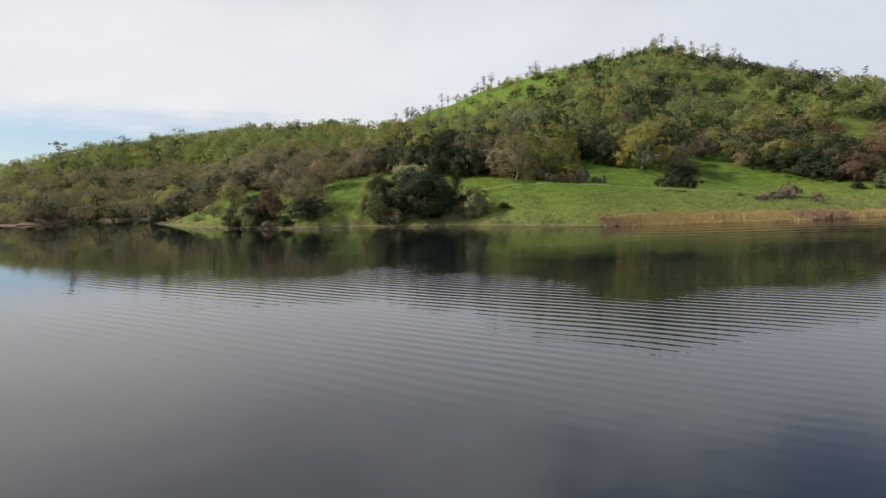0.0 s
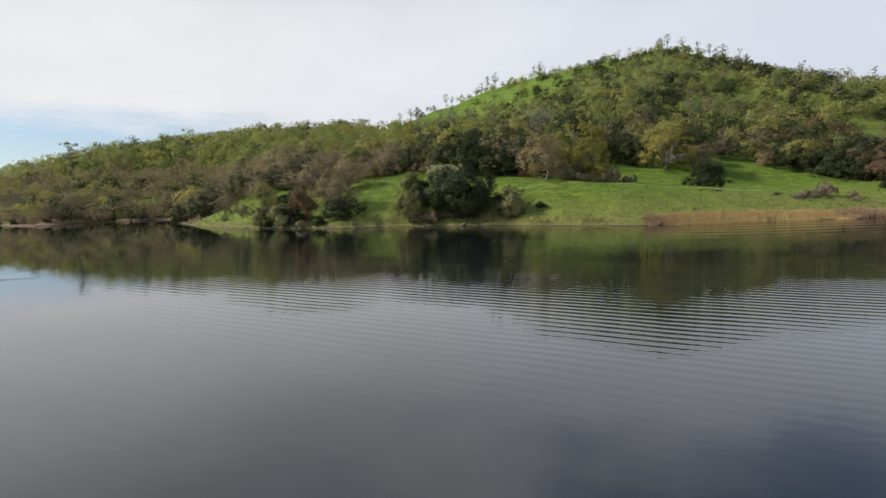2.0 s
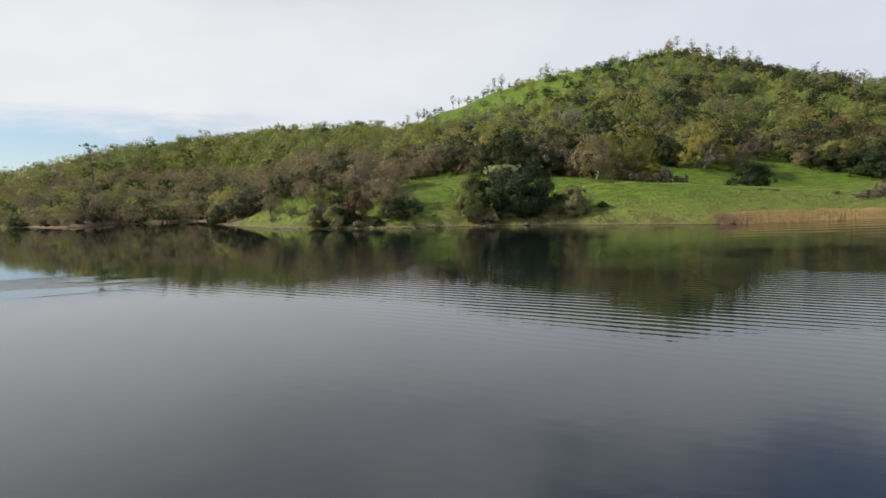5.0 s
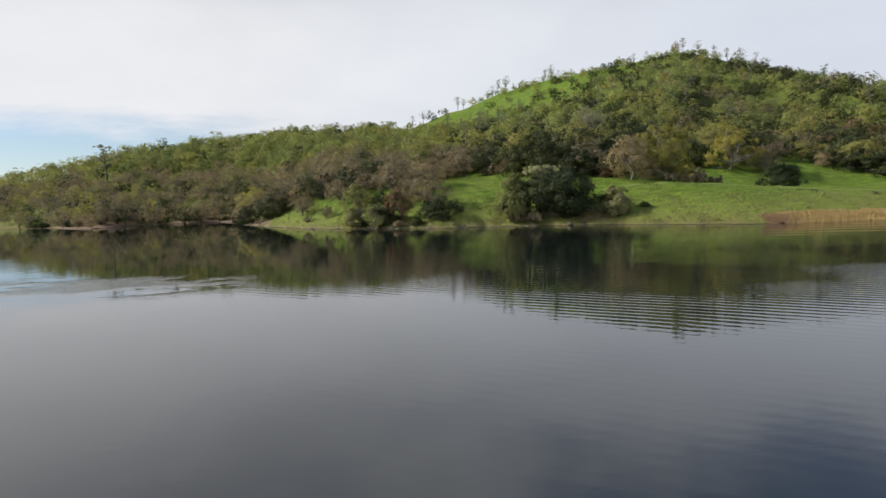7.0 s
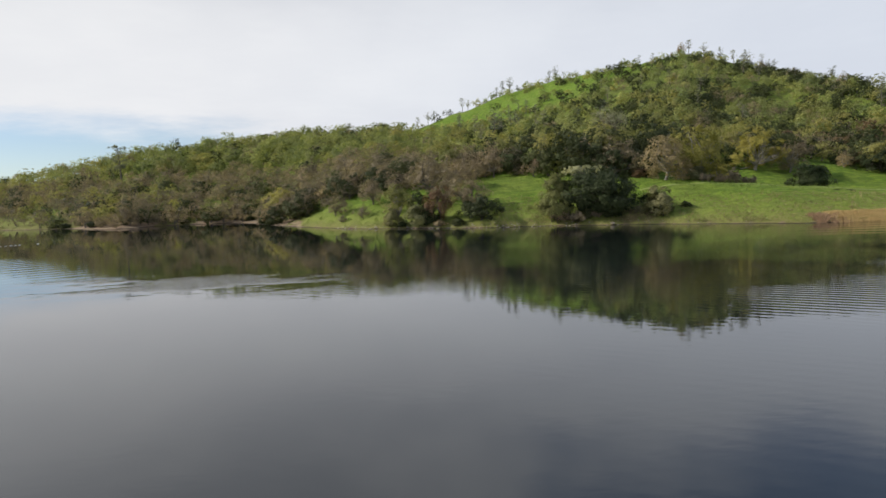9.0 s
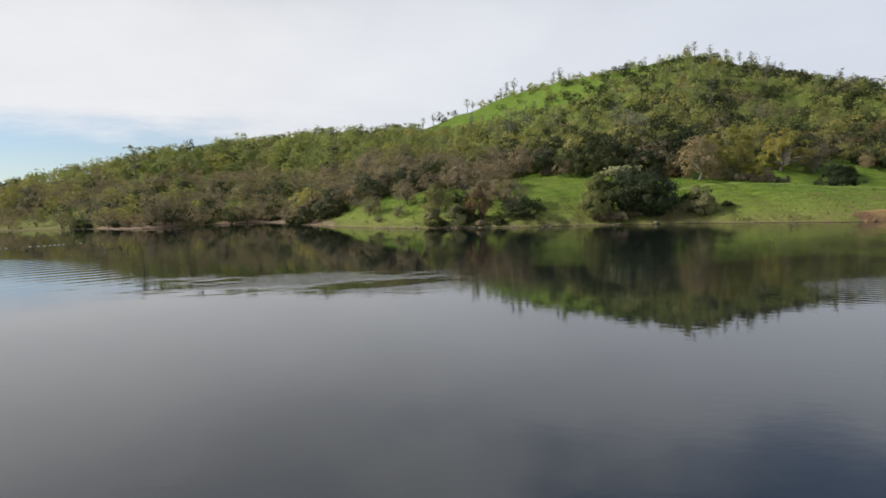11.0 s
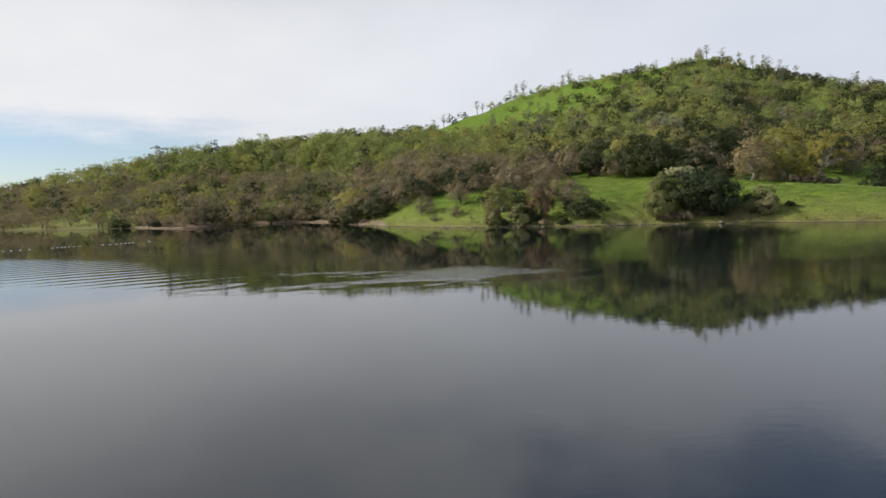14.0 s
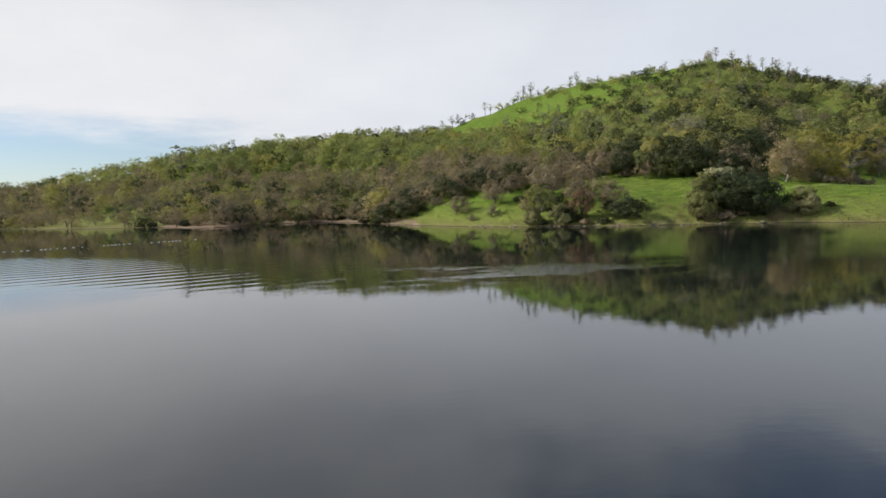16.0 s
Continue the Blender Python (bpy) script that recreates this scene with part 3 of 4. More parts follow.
def grow(kind, x, y, size=1.0, tall=1.0, turn=None, label=""):
    """Stands the next model of that kind at (x, y)."""
    row = USED.setdefault(kind, 0)
    USED[kind] += 1
    name, shape, leaf, bark, words, category = KINDS[kind][row % len(KINDS[kind])]
    key = (kind, row % len(KINDS[kind]))
    y = max(y, float(shore_y(x)) + 0.9)
    m = stand(x, y, RNG.uniform(0, 6.28) if turn is None else turn, size, tall)
    if key in MODELS:
        ob = copy_thing(MODELS[key], m)
    else:
        ob = MODELS[key] = plant(name, shape, leaf, bark, words, category)
        ob.matrix_basis = m
        return ob if not label else tagged(ob, label)
    ob["label"] = label or words
    return ob


# the great oak by the water, with the bushes that grow into it
great = plant("live_oak", broadleaf(5, 9.8, 14.4, -0.6, 220, 105, 0.26, 1.3, 0.5, 0.55, lobes=7), "dark", BARK, "great dark evergreen oak spreading over the waterside bank", "tree")
great.matrix_basis = stand(-3.2, 117.6)
olive_bush = plant("waterside_bush", broadleaf(6, 8.6, 6.2, 0.0, 100, 85, 0.22, 0.9, 0.16, 0.4, stems=4, long=2.0), "olive", BARK, "tall olive grey bush leaning against the great oak", "shrub")
olive_bush.matrix_basis = stand(-13.0, 117.4, 0, 1.05, 1.22)
blossom = plant("pale_bush", broadleaf(8, 9.6, 10, 6.6, 40, 36, 0.2, 0.55, 0.2, 0.5), "pale", PALE_BARK, "pale leaved tree showing above the great oak", "tree")
blossom.matrix_basis = stand(-5.6, 120.5)
# the old oak on the upper meadow: its crown is open in front, over pale limbs
wood, spray = broadleaf(15, 12.6, 16.5, 0.8, 150, 60, 0.28, 1.15, 0.42, 0.45, lobes=6, limbs=26)
hung = spray[0].reshape(-1, 3, 3)
mid = hung.mean(1)
hollow = (mid[:, 1] < -0.5) & (((mid[:, 0] - 0.6) / 4.4) ** 2 + ((mid[:, 2] - 4.6) / 3.6) ** 2 < 1)
hung = hung[~hollow]
old_oak = plant("spring_oak", (wood, (hung.reshape(-1, 3), np.arange(len(hung) * 3).reshape(-1, 3))), "gold", PALE_BARK, "broad old oak with pale bent limbs under olive leaves", "tree")
old_oak.matrix_basis = stand(55.5, 164.5)
forked_pine = plant("grey_pine", broadleaf(16, 15, 13, 3.5, 80, 40, 0.16, 1.1, 0.36, 0.3, stems=3, long=2.6, limbs=36), "pine", BARK, "forked grey pine with dark limbs and thin needles", "tree")
forked_pine.matrix_basis = stand(27.5, 206)
# waterside of the meadow
WATERSIDE = (
    ("dark_scrub", 11.5, 111.6, 0.45, 0.8), ("scrub", -10.5, 115.6, 0.8, 1.0), ("willow", -7.2, 115.4, 0.5, 0.8), ("scrub", -5.0, 114.6, 0.7, 0.8),
    ("brown", -12.6, 115.0, 0.5, 0.85), ("scrub", -9.0, 114.4, 1.1, 1.1), ("dark_scrub", -2.0, 113.6, 0.7, 0.8),
)
# clump on the knoll
KNOLL = (
    ("tan", 17.0, 134, 0.98, 1.0), ("gold", 25.5, 134.5, 1.05, 1.14), ("gold", 28.0, 131, 0.58, 0.75), ("tan", 20.5, 132, 0.5, 0.9), ("scrub", 24.5, 129.5, 1.3, 1.2), ("willow", 22.5, 131, 0.7, 0.8),
    ("scrub", 30.5, 129.5, 1.5, 1.15), ("gold", 22, 138.5, 0.85, 1.0), ("scrub", 34.5, 130, 1.2, 1.2), ("scrub", 27.5, 128.8, 1.0, 1.0),
)
# oaks along the upper meadow
UPPER_MEADOW = (
    ("tan", 66, 165, 0.85, 0.9), ("live", 50, 173, 1.0, 0.9), ("live", 61, 175, 1.1, 1.0), ("tan", 86.5, 171, 0.85, 1.0), ("live", 73, 182, 1.0, 1.0), ("brown", 77, 178, 0.9, 1.0),
    ("dark_scrub", 43, 113.5, 0.5, 0.5), ("dark_scrub", 46, 114, 0.5, 0.45), ("scrub", 61, 108, 1.4, 0.9), ("scrub", 64.5, 110, 1.3, 1.1), ("scrub", 56.5, 105, 1.1, 0.7), ("willow", 55, 109, 0.5, 0.6),
    ("scrub", 70, 110, 0.6, 1.1), ("scrub", 67, 105, 0.9, 0.7),
)
# dark wood east of the meadow
EAST_WOOD = (
    ("live", 94, 166, 0.9, 0.9), ("live", 96, 157, 0.85, 0.8), ("live", 99, 149, 0.8, 0.8), ("live", 101, 162, 1.0, 0.9), ("live", 108, 160, 1.0, 1.0), ("live", 97, 172, 1.05, 0.95),
    ("live", 104, 167, 1.0, 0.95), ("live", 112, 174, 1.1, 1.0), ("rust", 104, 155, 1.1, 1.0), ("rust", 112, 151, 1.25, 1.0), ("rust", 118, 160, 1.3, 1.1), ("brown", 111, 161, 1.1, 1.0),
    ("brown", 118, 145, 1.0, 0.9), ("dark_scrub", 93, 133, 1.3, 1.1), ("willow", 98, 131, 0.9, 0.8), ("dark_scrub", 103, 132, 1.4, 1.0), ("rust", 101, 143, 0.9, 0.8), ("willow", 106, 130, 0.8, 0.8),
)
# trees behind the great oak
BEHIND_OAK = (
    ("live", 7, 146, 0.95, 0.95), ("live", 12.5, 148, 0.9, 1.0), ("live", 0, 150, 1.0, 1.0), ("live", -6, 153, 0.95, 1.0), ("brown", 4, 156, 1.1, 1.0), ("rust", 13, 142, 0.5, 0.7),
    ("live", -12, 161, 0.9, 1.0), ("live", 11, 157, 1.1, 1.0), ("live", 10, 168, 1.2, 1.0), ("olive", 17, 171, 1.1, 1.0), ("live", 3, 171, 1.15, 1.05), ("live", 24, 166, 1.0, 1.0),
    ("live", -6, 174, 1.1, 1.0), ("olive", -13, 176, 1.1, 1.0), ("rust", 20, 160, 0.6, 0.8), ("live", -19, 178, 1.0, 1.0), ("brown", -25, 178, 1.15, 1.0), ("olive", -31, 177, 1.0, 1.0),
    ("live", 33, 176, 1.1, 1.0), ("live", 41, 182, 1.1, 1.0), ("brown", 47, 186, 1.0, 1.0), ("live", 17, 150, 0.8, 0.9), ("live", 29, 172, 1.0, 1.0),
)
# thicket at the foot of the west meadow
THICKET = (
    ("olive", -44.6, 129.5, 0.66, 1.2), ("willow", -46.5, 128.5, 0.8, 0.9), ("rust", -36.0, 126.5, 0.66, 1.5), ("live", -27.6, 121.6, 0.74, 0.78), ("dark_scrub", -32.6, 121.6, 1.4, 1.1), ("dark_scrub", -39.2, 126, 1.6, 1.25), ("willow", -29.6, 129, 1.2, 1.1), ("brown", -28.5, 130, 0.95, 1.0), ("willow", -40, 126, 0.9, 0.9),
    ("live", -41, 135, 0.6, 1.1), ("brown", -46, 138, 0.9, 1.0), ("scrub", -36, 120.3, 0.9, 0.8), ("brown", -34, 138, 0.8, 1.0), ("brown", -37, 146, 1.0, 1.0), ("brown", -30, 150, 0.9, 1.0),
    ("dark_scrub", -44, 125, 1.1, 0.9), ("brown", -59, 142, 0.5, 1.0), ("brown", -54, 141, 0.42, 1.0), ("brown", -52, 150, 0.7, 1.0), ("brown", -62, 152, 0.7, 1.0), ("dark_scrub", -46, 146, 1.3, 1.0),
)
round_oak = plant("live_oak", broadleaf(17, 7.4, 8.6, -0.2, 120, 70, 0.24, 1.05, 0.3, 0.5, lobes=3), "dark", BARK, "rounded dark green oak standing alone in the meadow", "tree")
round_oak.matrix_basis = stand(57.0, 143.5)
grow("willow", 6.2, 110.6, 1.0, 1.0, label="bushy grey green willow at the water beside the great oak")
for kind, x, y, size, tall in WATERSIDE + KNOLL + UPPER_MEADOW + EAST_WOOD + BEHIND_OAK + THICKET:
    grow(kind, x, y, size, tall)
# dark bushes along the western shore
x = -176.0
while x < -82:
    beach = -166 < x < -132 or -120 < x < -92
    back = RNG.uniform(5.0, 8.0) if beach else RNG.uniform(0.8, 3.0)
    kind = ("dark_scrub", "brown", "willow", "dark_scrub", "brown")[int(RNG.integers(0, 5))]
    grow(kind, x, float(shore_y(x)) + back * 1.2, RNG.uniform(0.45, 0.7) if kind == "brown" else RNG.uniform(0.8, 1.5) if kind == "dark_scrub" else RNG.uniform(0.5, 0.8), RNG.uniform(0.8, 1.1))
    x += RNG.uniform(2.6, 4.4)
# the lone pine and the thin pines along the skyline
lone = plant("grey_pine", conifer(60, 17, 7.4, 0.26, 26, 0.9), "pine", BARK, "lone tall grey pine standing over the western wood", "tree")
lone.matrix_basis = stand(-184, 291, 0, 1.12)
for x, y, size in ((-79, 338, 0.75), (-40, 566, 0.85), (-30, 572, 1.0), (-24, 570, 1.1), (4, 583, 1.15), (10, 588, 0.8), (40, 600, 1.0), (46, 602, 1.25), (54, 604, 1.2), (62, 606, 0.7), (90, 586, 1.0), (96, 584, 1.1), (110, 562, 0.7),
                   (158, 459, 0.9), (163, 456, 1.05), (168, 452, 0.95), (174, 440, 0.8), (180, 428, 1.0), (183, 415, 0.9), (186, 402, 0.95), (187, 388, 0.8), (186, 372, 1.0), (189, 356, 0.85), (187, 340, 1.05), (188, 322, 0.8), (184, 305, 0.95)):
    grow(*(("brown", x, y, size * 0.78, 1.4) if x > 120 and int(x + y) % 2 else ("pine", x, y, size * 1.05)))


# ---- the woods ----
def open_ground(x, y):
    """Meadows and clearings, where hardly a tree stands."""
    d = inland(x, y)
    if d < (0.8 if x < -70 else 2.5) or x < -360 or x > 290:
        return True
    if -81 < x < -45 and y < np.interp(x, (-81, -70, -60, -45), (168, 171, 164, 156)) or -45 <= x < 128 and y < np.interp(x, (-45, -38, -26, -15, -7, 8, 14, 20, 40, 60, 75, 88, 96, 104, 128), (156, 150, 164, 160, 147, 142, 147, 166, 184, 190, 186, 180, 160, 146, 136)):
        return True
    if -228 < x < -178 and d < 24:
        return (x * 0.37 + d * 0.3) % 5 < 3.2
    return False


def crest_y(x):
    """How far back the land can be seen: the skyline's y."""
    return np.interp(x, (-420, -240, -120, -60, -50, 0, 60, 100, 165, 190, 330), (400, 352, 366, 372, 575, 592, 612, 592, 466, 440, 440))


def wood_kind(x, y, u):
    """Which kind of tree grows there."""
    d = inland(x, y)
    patch = noise.noise(Vector((x * 0.02, y * 0.02, 3.1))) + 0.6 * noise.noise(Vector((x * 0.06, y * 0.06, 8.2)))
    if y > crest_y(x) - 45 and x > -60:
        return "fresh" if u < 0.66 else "olive" if u < 0.82 else "live" if u < 0.98 else "pine"
    if x > 95 and y < 240:
        return "live" if u < 0.45 else "rust" if u < 0.65 else "olive" if u < 0.85 else "brown"
    if x < -40 and d < 62 or x < -8 and 150 < y < 225:
        return "brown" if u < 0.82 + 0.2 * patch else "olive" if u < 0.90 else "live"
    if -8 <= x < 95 and y < 235:
        return "live" if u < 0.24 else "olive" if u < 0.56 else "brown" if u < 0.84 else "fresh"
    if x < -20 and y < 400:
        return "fresh" if u < 0.62 + 0.3 * patch else "olive" if u < 0.8 else "live" if u < 0.88 else "brown"
    if x > 60:
        return "live" if u < 0.42 + 0.6 * patch else "fresh" if u < 0.72 else "olive" if u < 0.84 else "brown" if u < 0.96 else "pine"
    return "fresh" if u < 0.40 + 0.4 * patch else "olive" if u < 0.58 else "brown" if u < 0.68 else "live" if u < 0.93 else "pine"


# (nearer, farther) models for the woods past the single trees
FAR = {
    "live": ([broadleaf(110 + k, 8, 9.5, 0.2, 44, 14, 0.46, 1.3, 0.3, 0.5, limbs=0) for k in range(5)], [broadleaf(115 + k, 8, 9.5, 0.2, 35, 9, 0.62, 1.35, 0.3, 0.5, limbs=0) for k in range(4)]),
    "olive": ([broadleaf(120 + k, 8.5, 9.2, 0.6, 44, 14, 0.42, 1.2, 0.26, 0.4, limbs=0) for k in range(5)], [broadleaf(125 + k, 8, 9, 0.4, 35, 9, 0.58, 1.2, 0.26, 0.4, limbs=0) for k in range(4)]),
    "fresh": ([broadleaf(130 + k, 8, 9.0, 0.5, 44, 14, 0.42, 1.2, 0.26, 0.4, limbs=0) for k in range(5)], [broadleaf(135 + k, 7.5, 9, 0.3, 35, 9, 0.58, 1.2, 0.26, 0.4, limbs=0) for k in range(4)]),
    "brown": ([twiggy(140 + k, 8, 9.2, 0.6, 44, 9, 0.26, 1, 0.12, 1.2, 3) for k in range(5)], [twiggy(145 + k, 8, 9, 0.6, 36, 7, 0.26, 1, 0.16, 1.3, 2) for k in range(4)]),
    "rust": ([broadleaf(150 + k, 7, 8, 0.3, 40, 14, 0.44, 1.1, 0.26, 0.4, limbs=0) for k in range(2)],) * 2,
    "pine": ([conifer(160 + k, 13, 6, 0.26, 7, 0.8) for k in range(3)],) * 2,
}
spots = []
y = 100.0
while y < 620:
    gap = np.interp(y, (100, 220, 320, 600), (5.4, 6.4, 7.8, 9.9))
    x = -330.0 - 0.12 * y
    while x < 300:
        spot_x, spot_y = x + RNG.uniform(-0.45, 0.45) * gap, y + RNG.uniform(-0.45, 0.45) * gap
        u, keep = RNG.uniform(), RNG.uniform()
        x += gap * (0.80 if x < -55 else 1.0)
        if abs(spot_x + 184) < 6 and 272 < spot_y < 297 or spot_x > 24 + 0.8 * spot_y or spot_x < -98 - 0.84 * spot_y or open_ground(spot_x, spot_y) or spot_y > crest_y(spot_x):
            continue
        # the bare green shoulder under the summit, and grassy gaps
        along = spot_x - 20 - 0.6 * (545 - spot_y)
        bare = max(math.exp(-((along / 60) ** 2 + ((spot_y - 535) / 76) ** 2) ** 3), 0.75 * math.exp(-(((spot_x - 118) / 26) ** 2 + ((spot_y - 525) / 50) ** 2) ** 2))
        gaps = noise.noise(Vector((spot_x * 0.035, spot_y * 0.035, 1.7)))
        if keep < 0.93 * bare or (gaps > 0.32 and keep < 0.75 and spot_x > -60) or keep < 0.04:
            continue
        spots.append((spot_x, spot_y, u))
    y += gap * 0.92
spots.sort(key=lambda s: s[1] - 0.25 * abs(s[0] + 40) + (0 if s[0] < 60 else 25))
single = 0
woods = {}
for x, y, u in spots:
    kind = wood_kind(x, y, u)
    size = RNG.uniform(0.7, 1.12) * np.interp(y, (200, 330, 600), (1.0, 0.92, 1.0)) * (1.14 if x < -50 and y > 280 else 0.86 if x > 90 and y > 380 else 1.0)
    if single < 195 and y < 262 and kind in KINDS:
        grow(kind, x, y, size * 0.88, RNG.uniform(0.85, 1.1))
        single += 1
    else:
        woods.setdefault(kind, []).append((x, y, size, RNG.uniform(0, 6.28), RNG.uniform(0.85, 1.2), int(RNG.integers(0, 99))))
WORDS = {"live": "dark evergreen oaks crowding the far hillside", "olive": "olive green oak wood covering the hillside", "fresh": "light green young leaved oak wood on the ridge",
         "brown": "bare grey brown oak wood on the slope", "rust": "rusty brown scrub wood on the slope", "pine": "scattered grey pines in the hillside wood"}
for kind, rows in woods.items():
    verts, faces, n, tints = [], ([], []), 0, []
    for x, y, size, turn, tall, pick in rows:
        tint = RNG.uniform()
        models = FAR[kind][0 if y < 360 else 1]
        (wv, wf), (lv, lf) = models[pick % len(models)]
        c, s = math.cos(turn), math.sin(turn)
        at = (x, y, float(ground(x, y)) - 0.1)
        for v, f, slot in ((wv, wf, 0), (lv, lf, 1)):
            w = np.stack([v[:, 0] * c - v[:, 1] * s, v[:, 0] * s + v[:, 1] * c, v[:, 2] * tall], 1) * size + at
            verts.append(w)
            faces[slot].append(f + n)
            tints.append(np.full(len(v), tint))
            n += len(v)
    wood, crown = (np.concatenate(f) for f in faces)
    ob = new("far_wood", mesh_from("far_wood", np.concatenate(verts), [wood, crown], [BARK, LEAF[kind]], np.repeat((0, 1), (len(wood), len(crown)))))
    ob.data.attributes.new("own_tint", "FLOAT", "POINT").data.foreach_set("value", np.concatenate(tints).astype(np.float32))
    tagged(ob, WORDS[kind], "wood", kind="stuff")


# ---- reeds, grass, stones and the float line ----
def blades(spots, tall, wide, bend, per, rng):
    """Upright narrow blades in tufts."""
    n = len(spots) * per
    foot = np.repeat(np.asarray(spots), per, 0) + rng.normal(0, 0.22, (n, 3)) * (1, 1, 0)
    h = tall * rng.uniform(0.5, 1.15, n) * (0.8 + 0.3 * np.sin(foot[:, 0] * 1.1) * np.sin(foot[:, 0] * 0.37 + 1))
    a = rng.uniform(0, np.pi, n)
    side = np.stack([np.cos(a), np.sin(a), np.zeros(n)], 1) * (wide * rng.uniform(0.7, 1.3, n))[:, None]
    tip = foot + np.stack([rng.normal(0, bend, n) * h, rng.normal(0, bend, n) * h, h], 1)
    mid = foot * 0.45 + tip * 0.55 - np.stack([tip[:, 0] - foot[:, 0], tip[:, 1] - foot[:, 1], np.zeros(n)], 1) * 0.2
    verts = np.stack([foot - side, foot + side, mid + side * 0.8, tip, mid - side * 0.8], 1).reshape(-1, 5, 3)
    k = np.arange(n)[:, None] * 5
    return verts.reshape(-1, 3), k + np.array([[0, 1, 2, 3, 4]])


def strip_spots(x0, x1, back, count, rng, front=-0.4):
    x = rng.uniform(x0, x1, count)
    y = shore_y(x) + rng.uniform(front, back, count)
    return np.stack([x, y, np.maximum(ground(x, y), -0.05)], 1)


rng = np.random.default_rng(3)
for name, x0, x1, back, count, tall, mat, words in (
        ("reed_bed", 29, 57, 4.0, 2500, 0.5, REED, "dry straw coloured reeds along the water's edge"),
        ("reed_bed", 26, 30.5, 3.0, 260, 0.55, RED_REED, "russet reeds at the end of the reed bed"),
        ("reed_bed", 56, 65, 3.4, 420, 0.95, RED_REED, "russet brown reeds in the shore's bend"),
        ("reed_bed", 64, 125, 2.8, 1300, 0.7, REED, "pale dry reeds under the dark eastern wood")):
    v, f = blades(strip_spots(x0, x1, back, count, rng), tall, 0.042, 0.32, 9, rng)
    tagged(new(name, mesh_from(name, v, [f], [mat])), words, "reeds", kind="stuff")
spots_x = rng.uniform(-78, 95, 8000)
spots_y = shore_y(spots_x) + 0.8 + rng.uniform(0, 1, 8000) ** 1.2 * 50
v, f = blades(np.stack([spots_x, spots_y, ground(spots_x, spots_y) - 0.03], 1), 0.38, 0.045, 0.4, 4, rng)
tagged(new("meadow_grass", mesh_from("meadow_grass", v, [f], [GRASS])), "tufts of fresh green meadow grass", "grass", kind="stuff")
spots_x = rng.uniform(-26, 84, 2600)
spots_y = shore_y(spots_x) + 0.6 + rng.uniform(0, 1, 2600) ** 1.5 * 17
v, f = blades(np.stack([spots_x, spots_y, ground(spots_x, spots_y) - 0.03], 1), 0.45, 0.04, 0.45, 6, rng)
tagged(new("bank_weeds", mesh_from("bank_weeds", v, [f], [WEED])), "dry olive brown weeds dotting the grassy bank", "weeds", kind="stuff")


def stone_shape(rng):
    """A rounded, uneven stone of unit size."""
    bm = bmesh.new()
    bmesh.ops.create_icosphere(bm, subdivisions=1, radius=0.5)
    grow_by = rng.uniform(0.7, 1.2, 3) * (1.2, 0.9, 0.65)
    for vert in bm.verts:
        vert.co = Vector(np.array(vert.co) * grow_by * rng.uniform(0.8, 1.15))
    bm.verts.ensure_lookup_table()
    v = np.array([q.co[:] for q in bm.verts])
    f = np.array([[q.index for q in face.verts] for face in bm.faces])
    bm.free()
    return v, f


shapes = [stone_shape(rng) for _ in range(8)]
pieces = []
for x0, x1, count, low, high in ((-60, 6, 220, 0.14, 0.4), (-60, -20, 110, 0.2, 0.5), (-95, -70, 60, 0.12, 0.3), (6, 30, 50, 0.1, 0.25)):
    for x in rng.uniform(x0, x1, count):
        v, f = shapes[rng.integers(0, 8)]
        y = float(shore_y(x)) + rng.normal(0.35, 0.55)
        a, s = rng.uniform(0, 6.28), rng.uniform(low, high)
        w = np.stack([v[:, 0] * math.cos(a) - v[:, 1] * math.sin(a), v[:, 0] * math.sin(a) + v[:, 1] * math.cos(a), v[:, 2]], 1) * s
        pieces.append((w + (x, y, max(float(ground(x, y)), 0.0) + s * 0.08), f))
v, f = join(pieces)
tagged(new("shore_stones", mesh_from("shore_stones", v, [f], [STONE])), "pale broken stones lining the water's edge", "stones", kind="stuff")
for x, s in ((-3.0, 0.9), (-9.5, 0.6), (-21.0, 0.55), (-43.0, 0.7), (-50.0, 0.6)):
    v, f = shapes[int(abs(x)) % 8]
    rock = new("rock", mesh_from("rock", v * s, [f], [STONE], smooth=False))
    y = float(shore_y(x)) + 0.3
    rock.matrix_basis = pose(x, y, float(ground(x, y)) + 0.12 * s, 0, 0, x * 40)
    tagged(rock, "pale rock lying at the water's edge", "rock", "rocks along the shore")


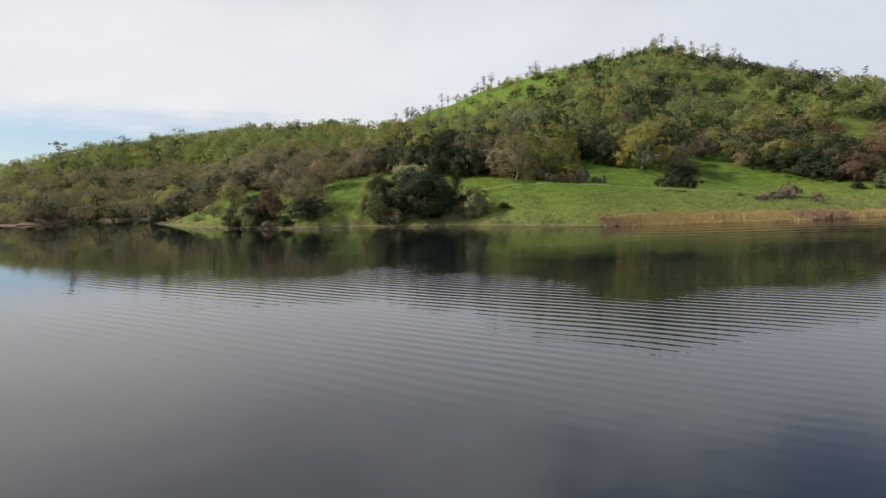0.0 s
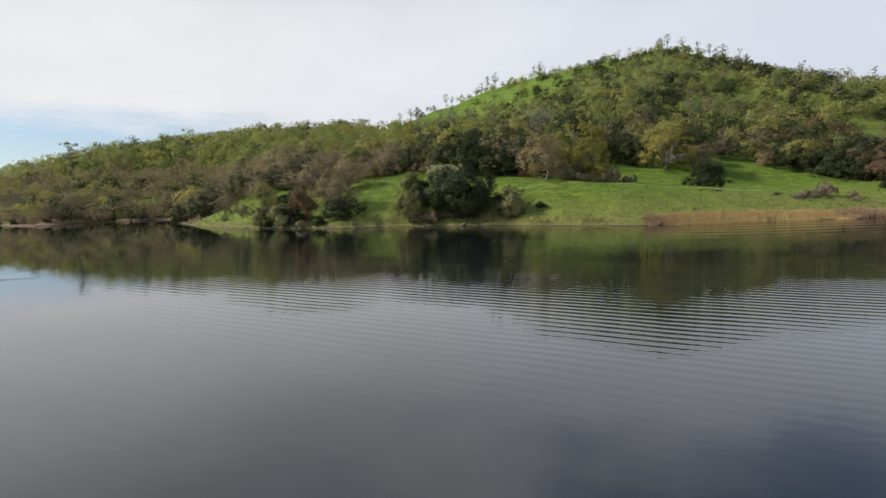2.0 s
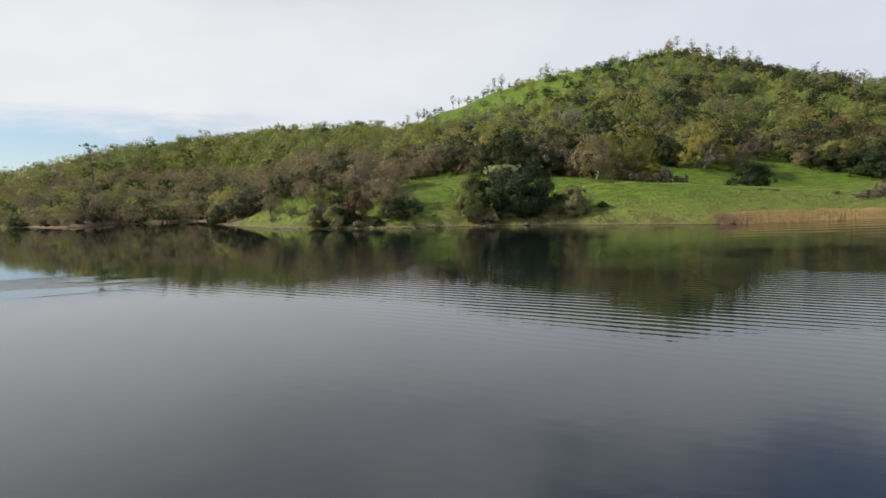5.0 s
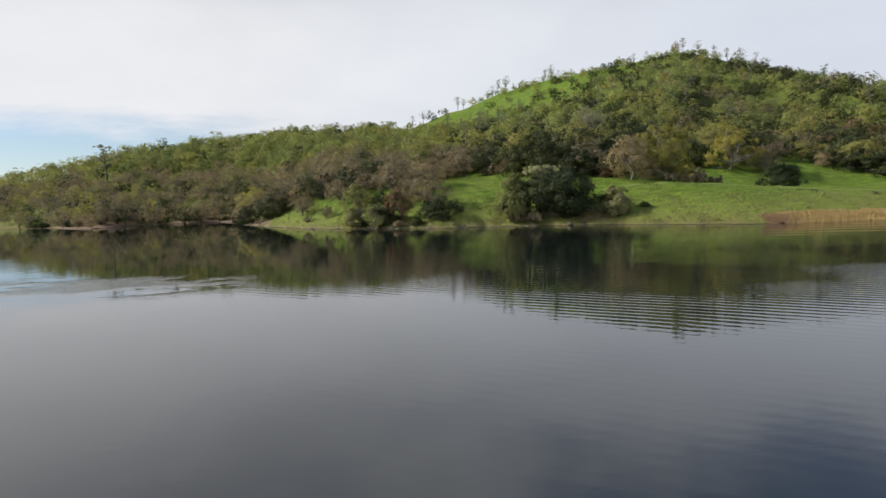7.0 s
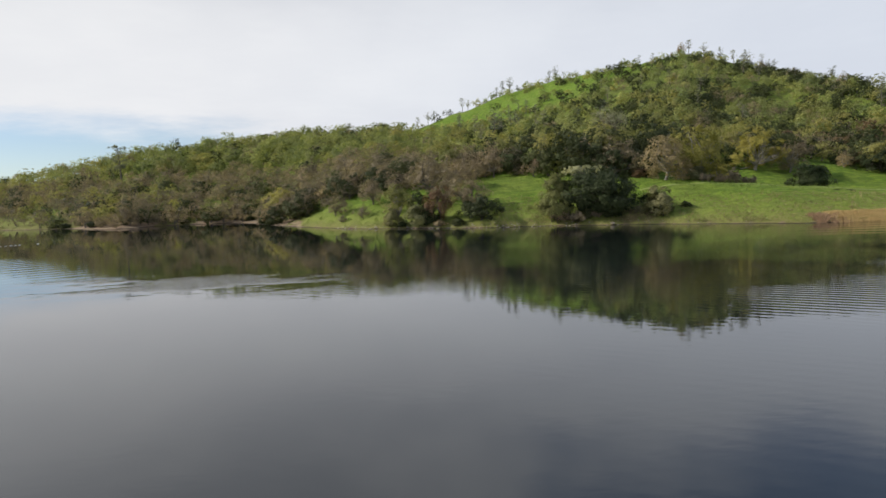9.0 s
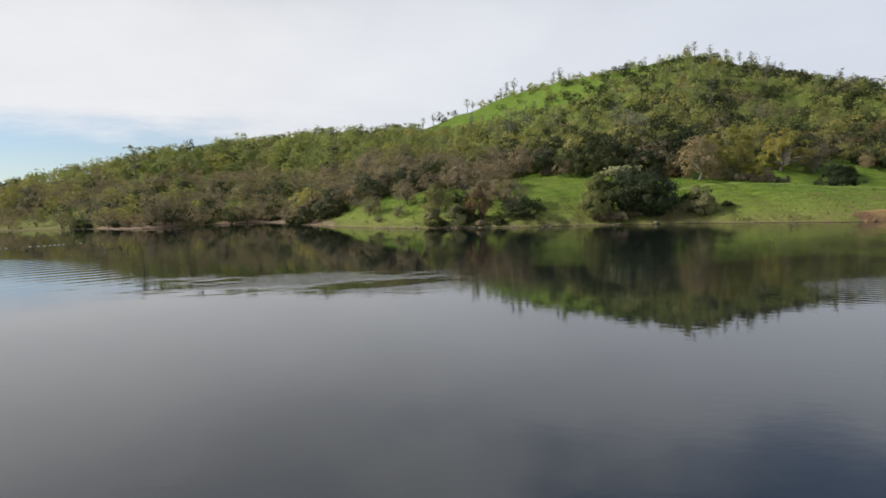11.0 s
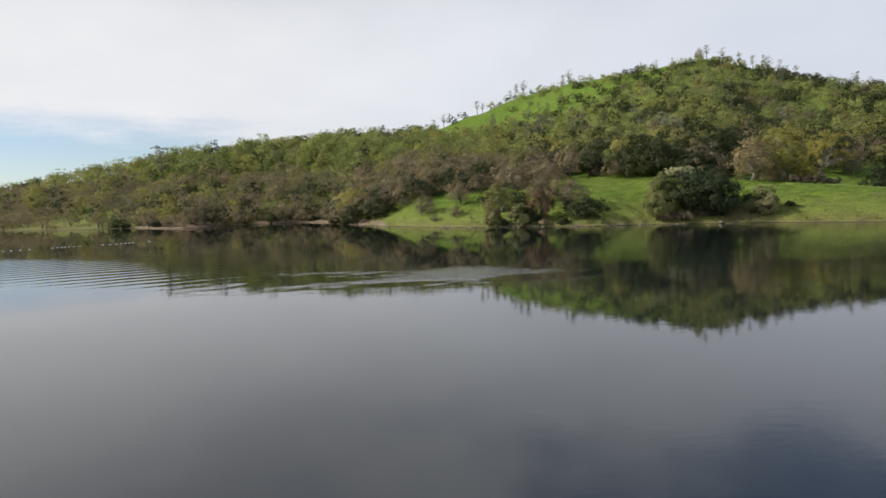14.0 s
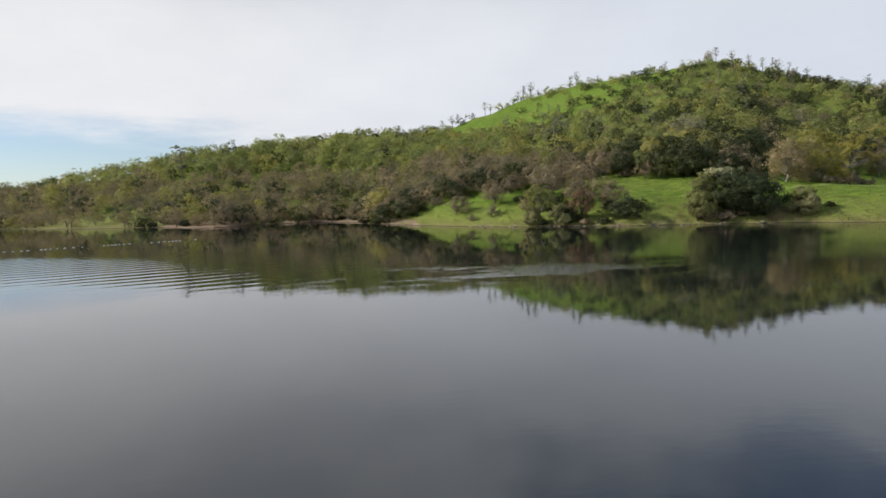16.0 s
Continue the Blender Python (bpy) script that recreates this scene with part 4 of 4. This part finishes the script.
def make_float():
    """A white barrel float with rounded ends and a collar, lying on the water."""
    bm = bmesh.new()
    profile = ((0.0, 0.015), (0.02, 0.04), (0.06, 0.058), (0.44, 0.058), (0.48, 0.04), (0.50, 0.015))
    rings = [[bm.verts.new((u - 0.25, r * math.cos(a * math.pi / 5), r * math.sin(a * math.pi / 5))) for a in range(10)] for u, r in profile]
    for p, q in zip(rings, rings[1:]):
        for k in range(10):
            bm.faces.new((p[k], p[(k + 1) % 10], q[(k + 1) % 10], q[k]))
    bm.faces.new(rings[0][::-1])
    bm.faces.new(rings[-1])
    me = bpy.data.meshes.new("float_body")
    bm.to_mesh(me)
    bm.free()
    me.materials.append(FLOAT)
    ob = new("line_float", me)
    return tagged(ob, "white plastic float on a line across the lake", "float", "floats of the line")


first_float = None
LINE = (Vector((-150, 108, 0)), Vector((-121, 126, 0)))
for k in range(34):
    if k % 9 in (4, 5):
        continue
    at = LINE[0].lerp(LINE[1], k / 33) + Vector((math.sin(k * 0.55) * 0.8, math.cos(k * 0.4) * 0.4, 0.05))
    if first_float is None:
        first_float = make_float()
        first_float.matrix_basis = pose(at.x, at.y, at.z, 0, 0, 50)
    else:
        copy_thing(first_float, pose(at.x, at.y, at.z, 0, 0, 50 + 15 * math.sin(k * 1.7)))
rope_path = np.array([tuple(LINE[0].lerp(LINE[1], k / 33) + Vector((math.sin(k * 0.55) * 0.8, math.cos(k * 0.4) * 0.4, 0.0))) for k in range(34)])
v, f = tube(rope_path, np.full(34, 0.02), 4)
tagged(new("float_rope", mesh_from("float_rope", v, [f], [ROPE], smooth=True)), "dark wet rope that joins the floats", "rope")


# a faint trail along the lip of the lower bank
TRAIL_WAY = ((8, 126), (20, 126.5), (32, 125), (42, 120), (52, 116), (62, 113), (74, 114), (84, 118))
u = np.linspace(0, 1, 90)
leg = np.linspace(0, 1, len(TRAIL_WAY))
tx, ty = np.interp(u, leg, [p[0] for p in TRAIL_WAY]), np.interp(u, leg, [p[1] for p in TRAIL_WAY])
ty = np.convolve(np.pad(ty, 5, mode="edge"), np.ones(11) / 11, "valid") + 0.2 * np.sin(tx * 0.7)
half = 0.6 + 0.2 * np.sin(tx * 1.3)
rows = [np.stack([tx, ty + k * half, ground(tx, ty + k * half) + (0.05 if abs(k) < 1 else -0.02)], 1) for k in (-1, -0.5, 0.5, 1)]
k = np.arange(89)
trail_faces = np.concatenate([np.stack([k + r * 90, k + 1 + r * 90, k + 1 + (r + 1) * 90, k + (r + 1) * 90], 1) for r in range(3)])
tagged(new("trail", mesh_from("trail", np.concatenate(rows), [trail_faces], [TRAIL], smooth=True)), "faint worn trail along the grassy bank", "trail", kind="structure")
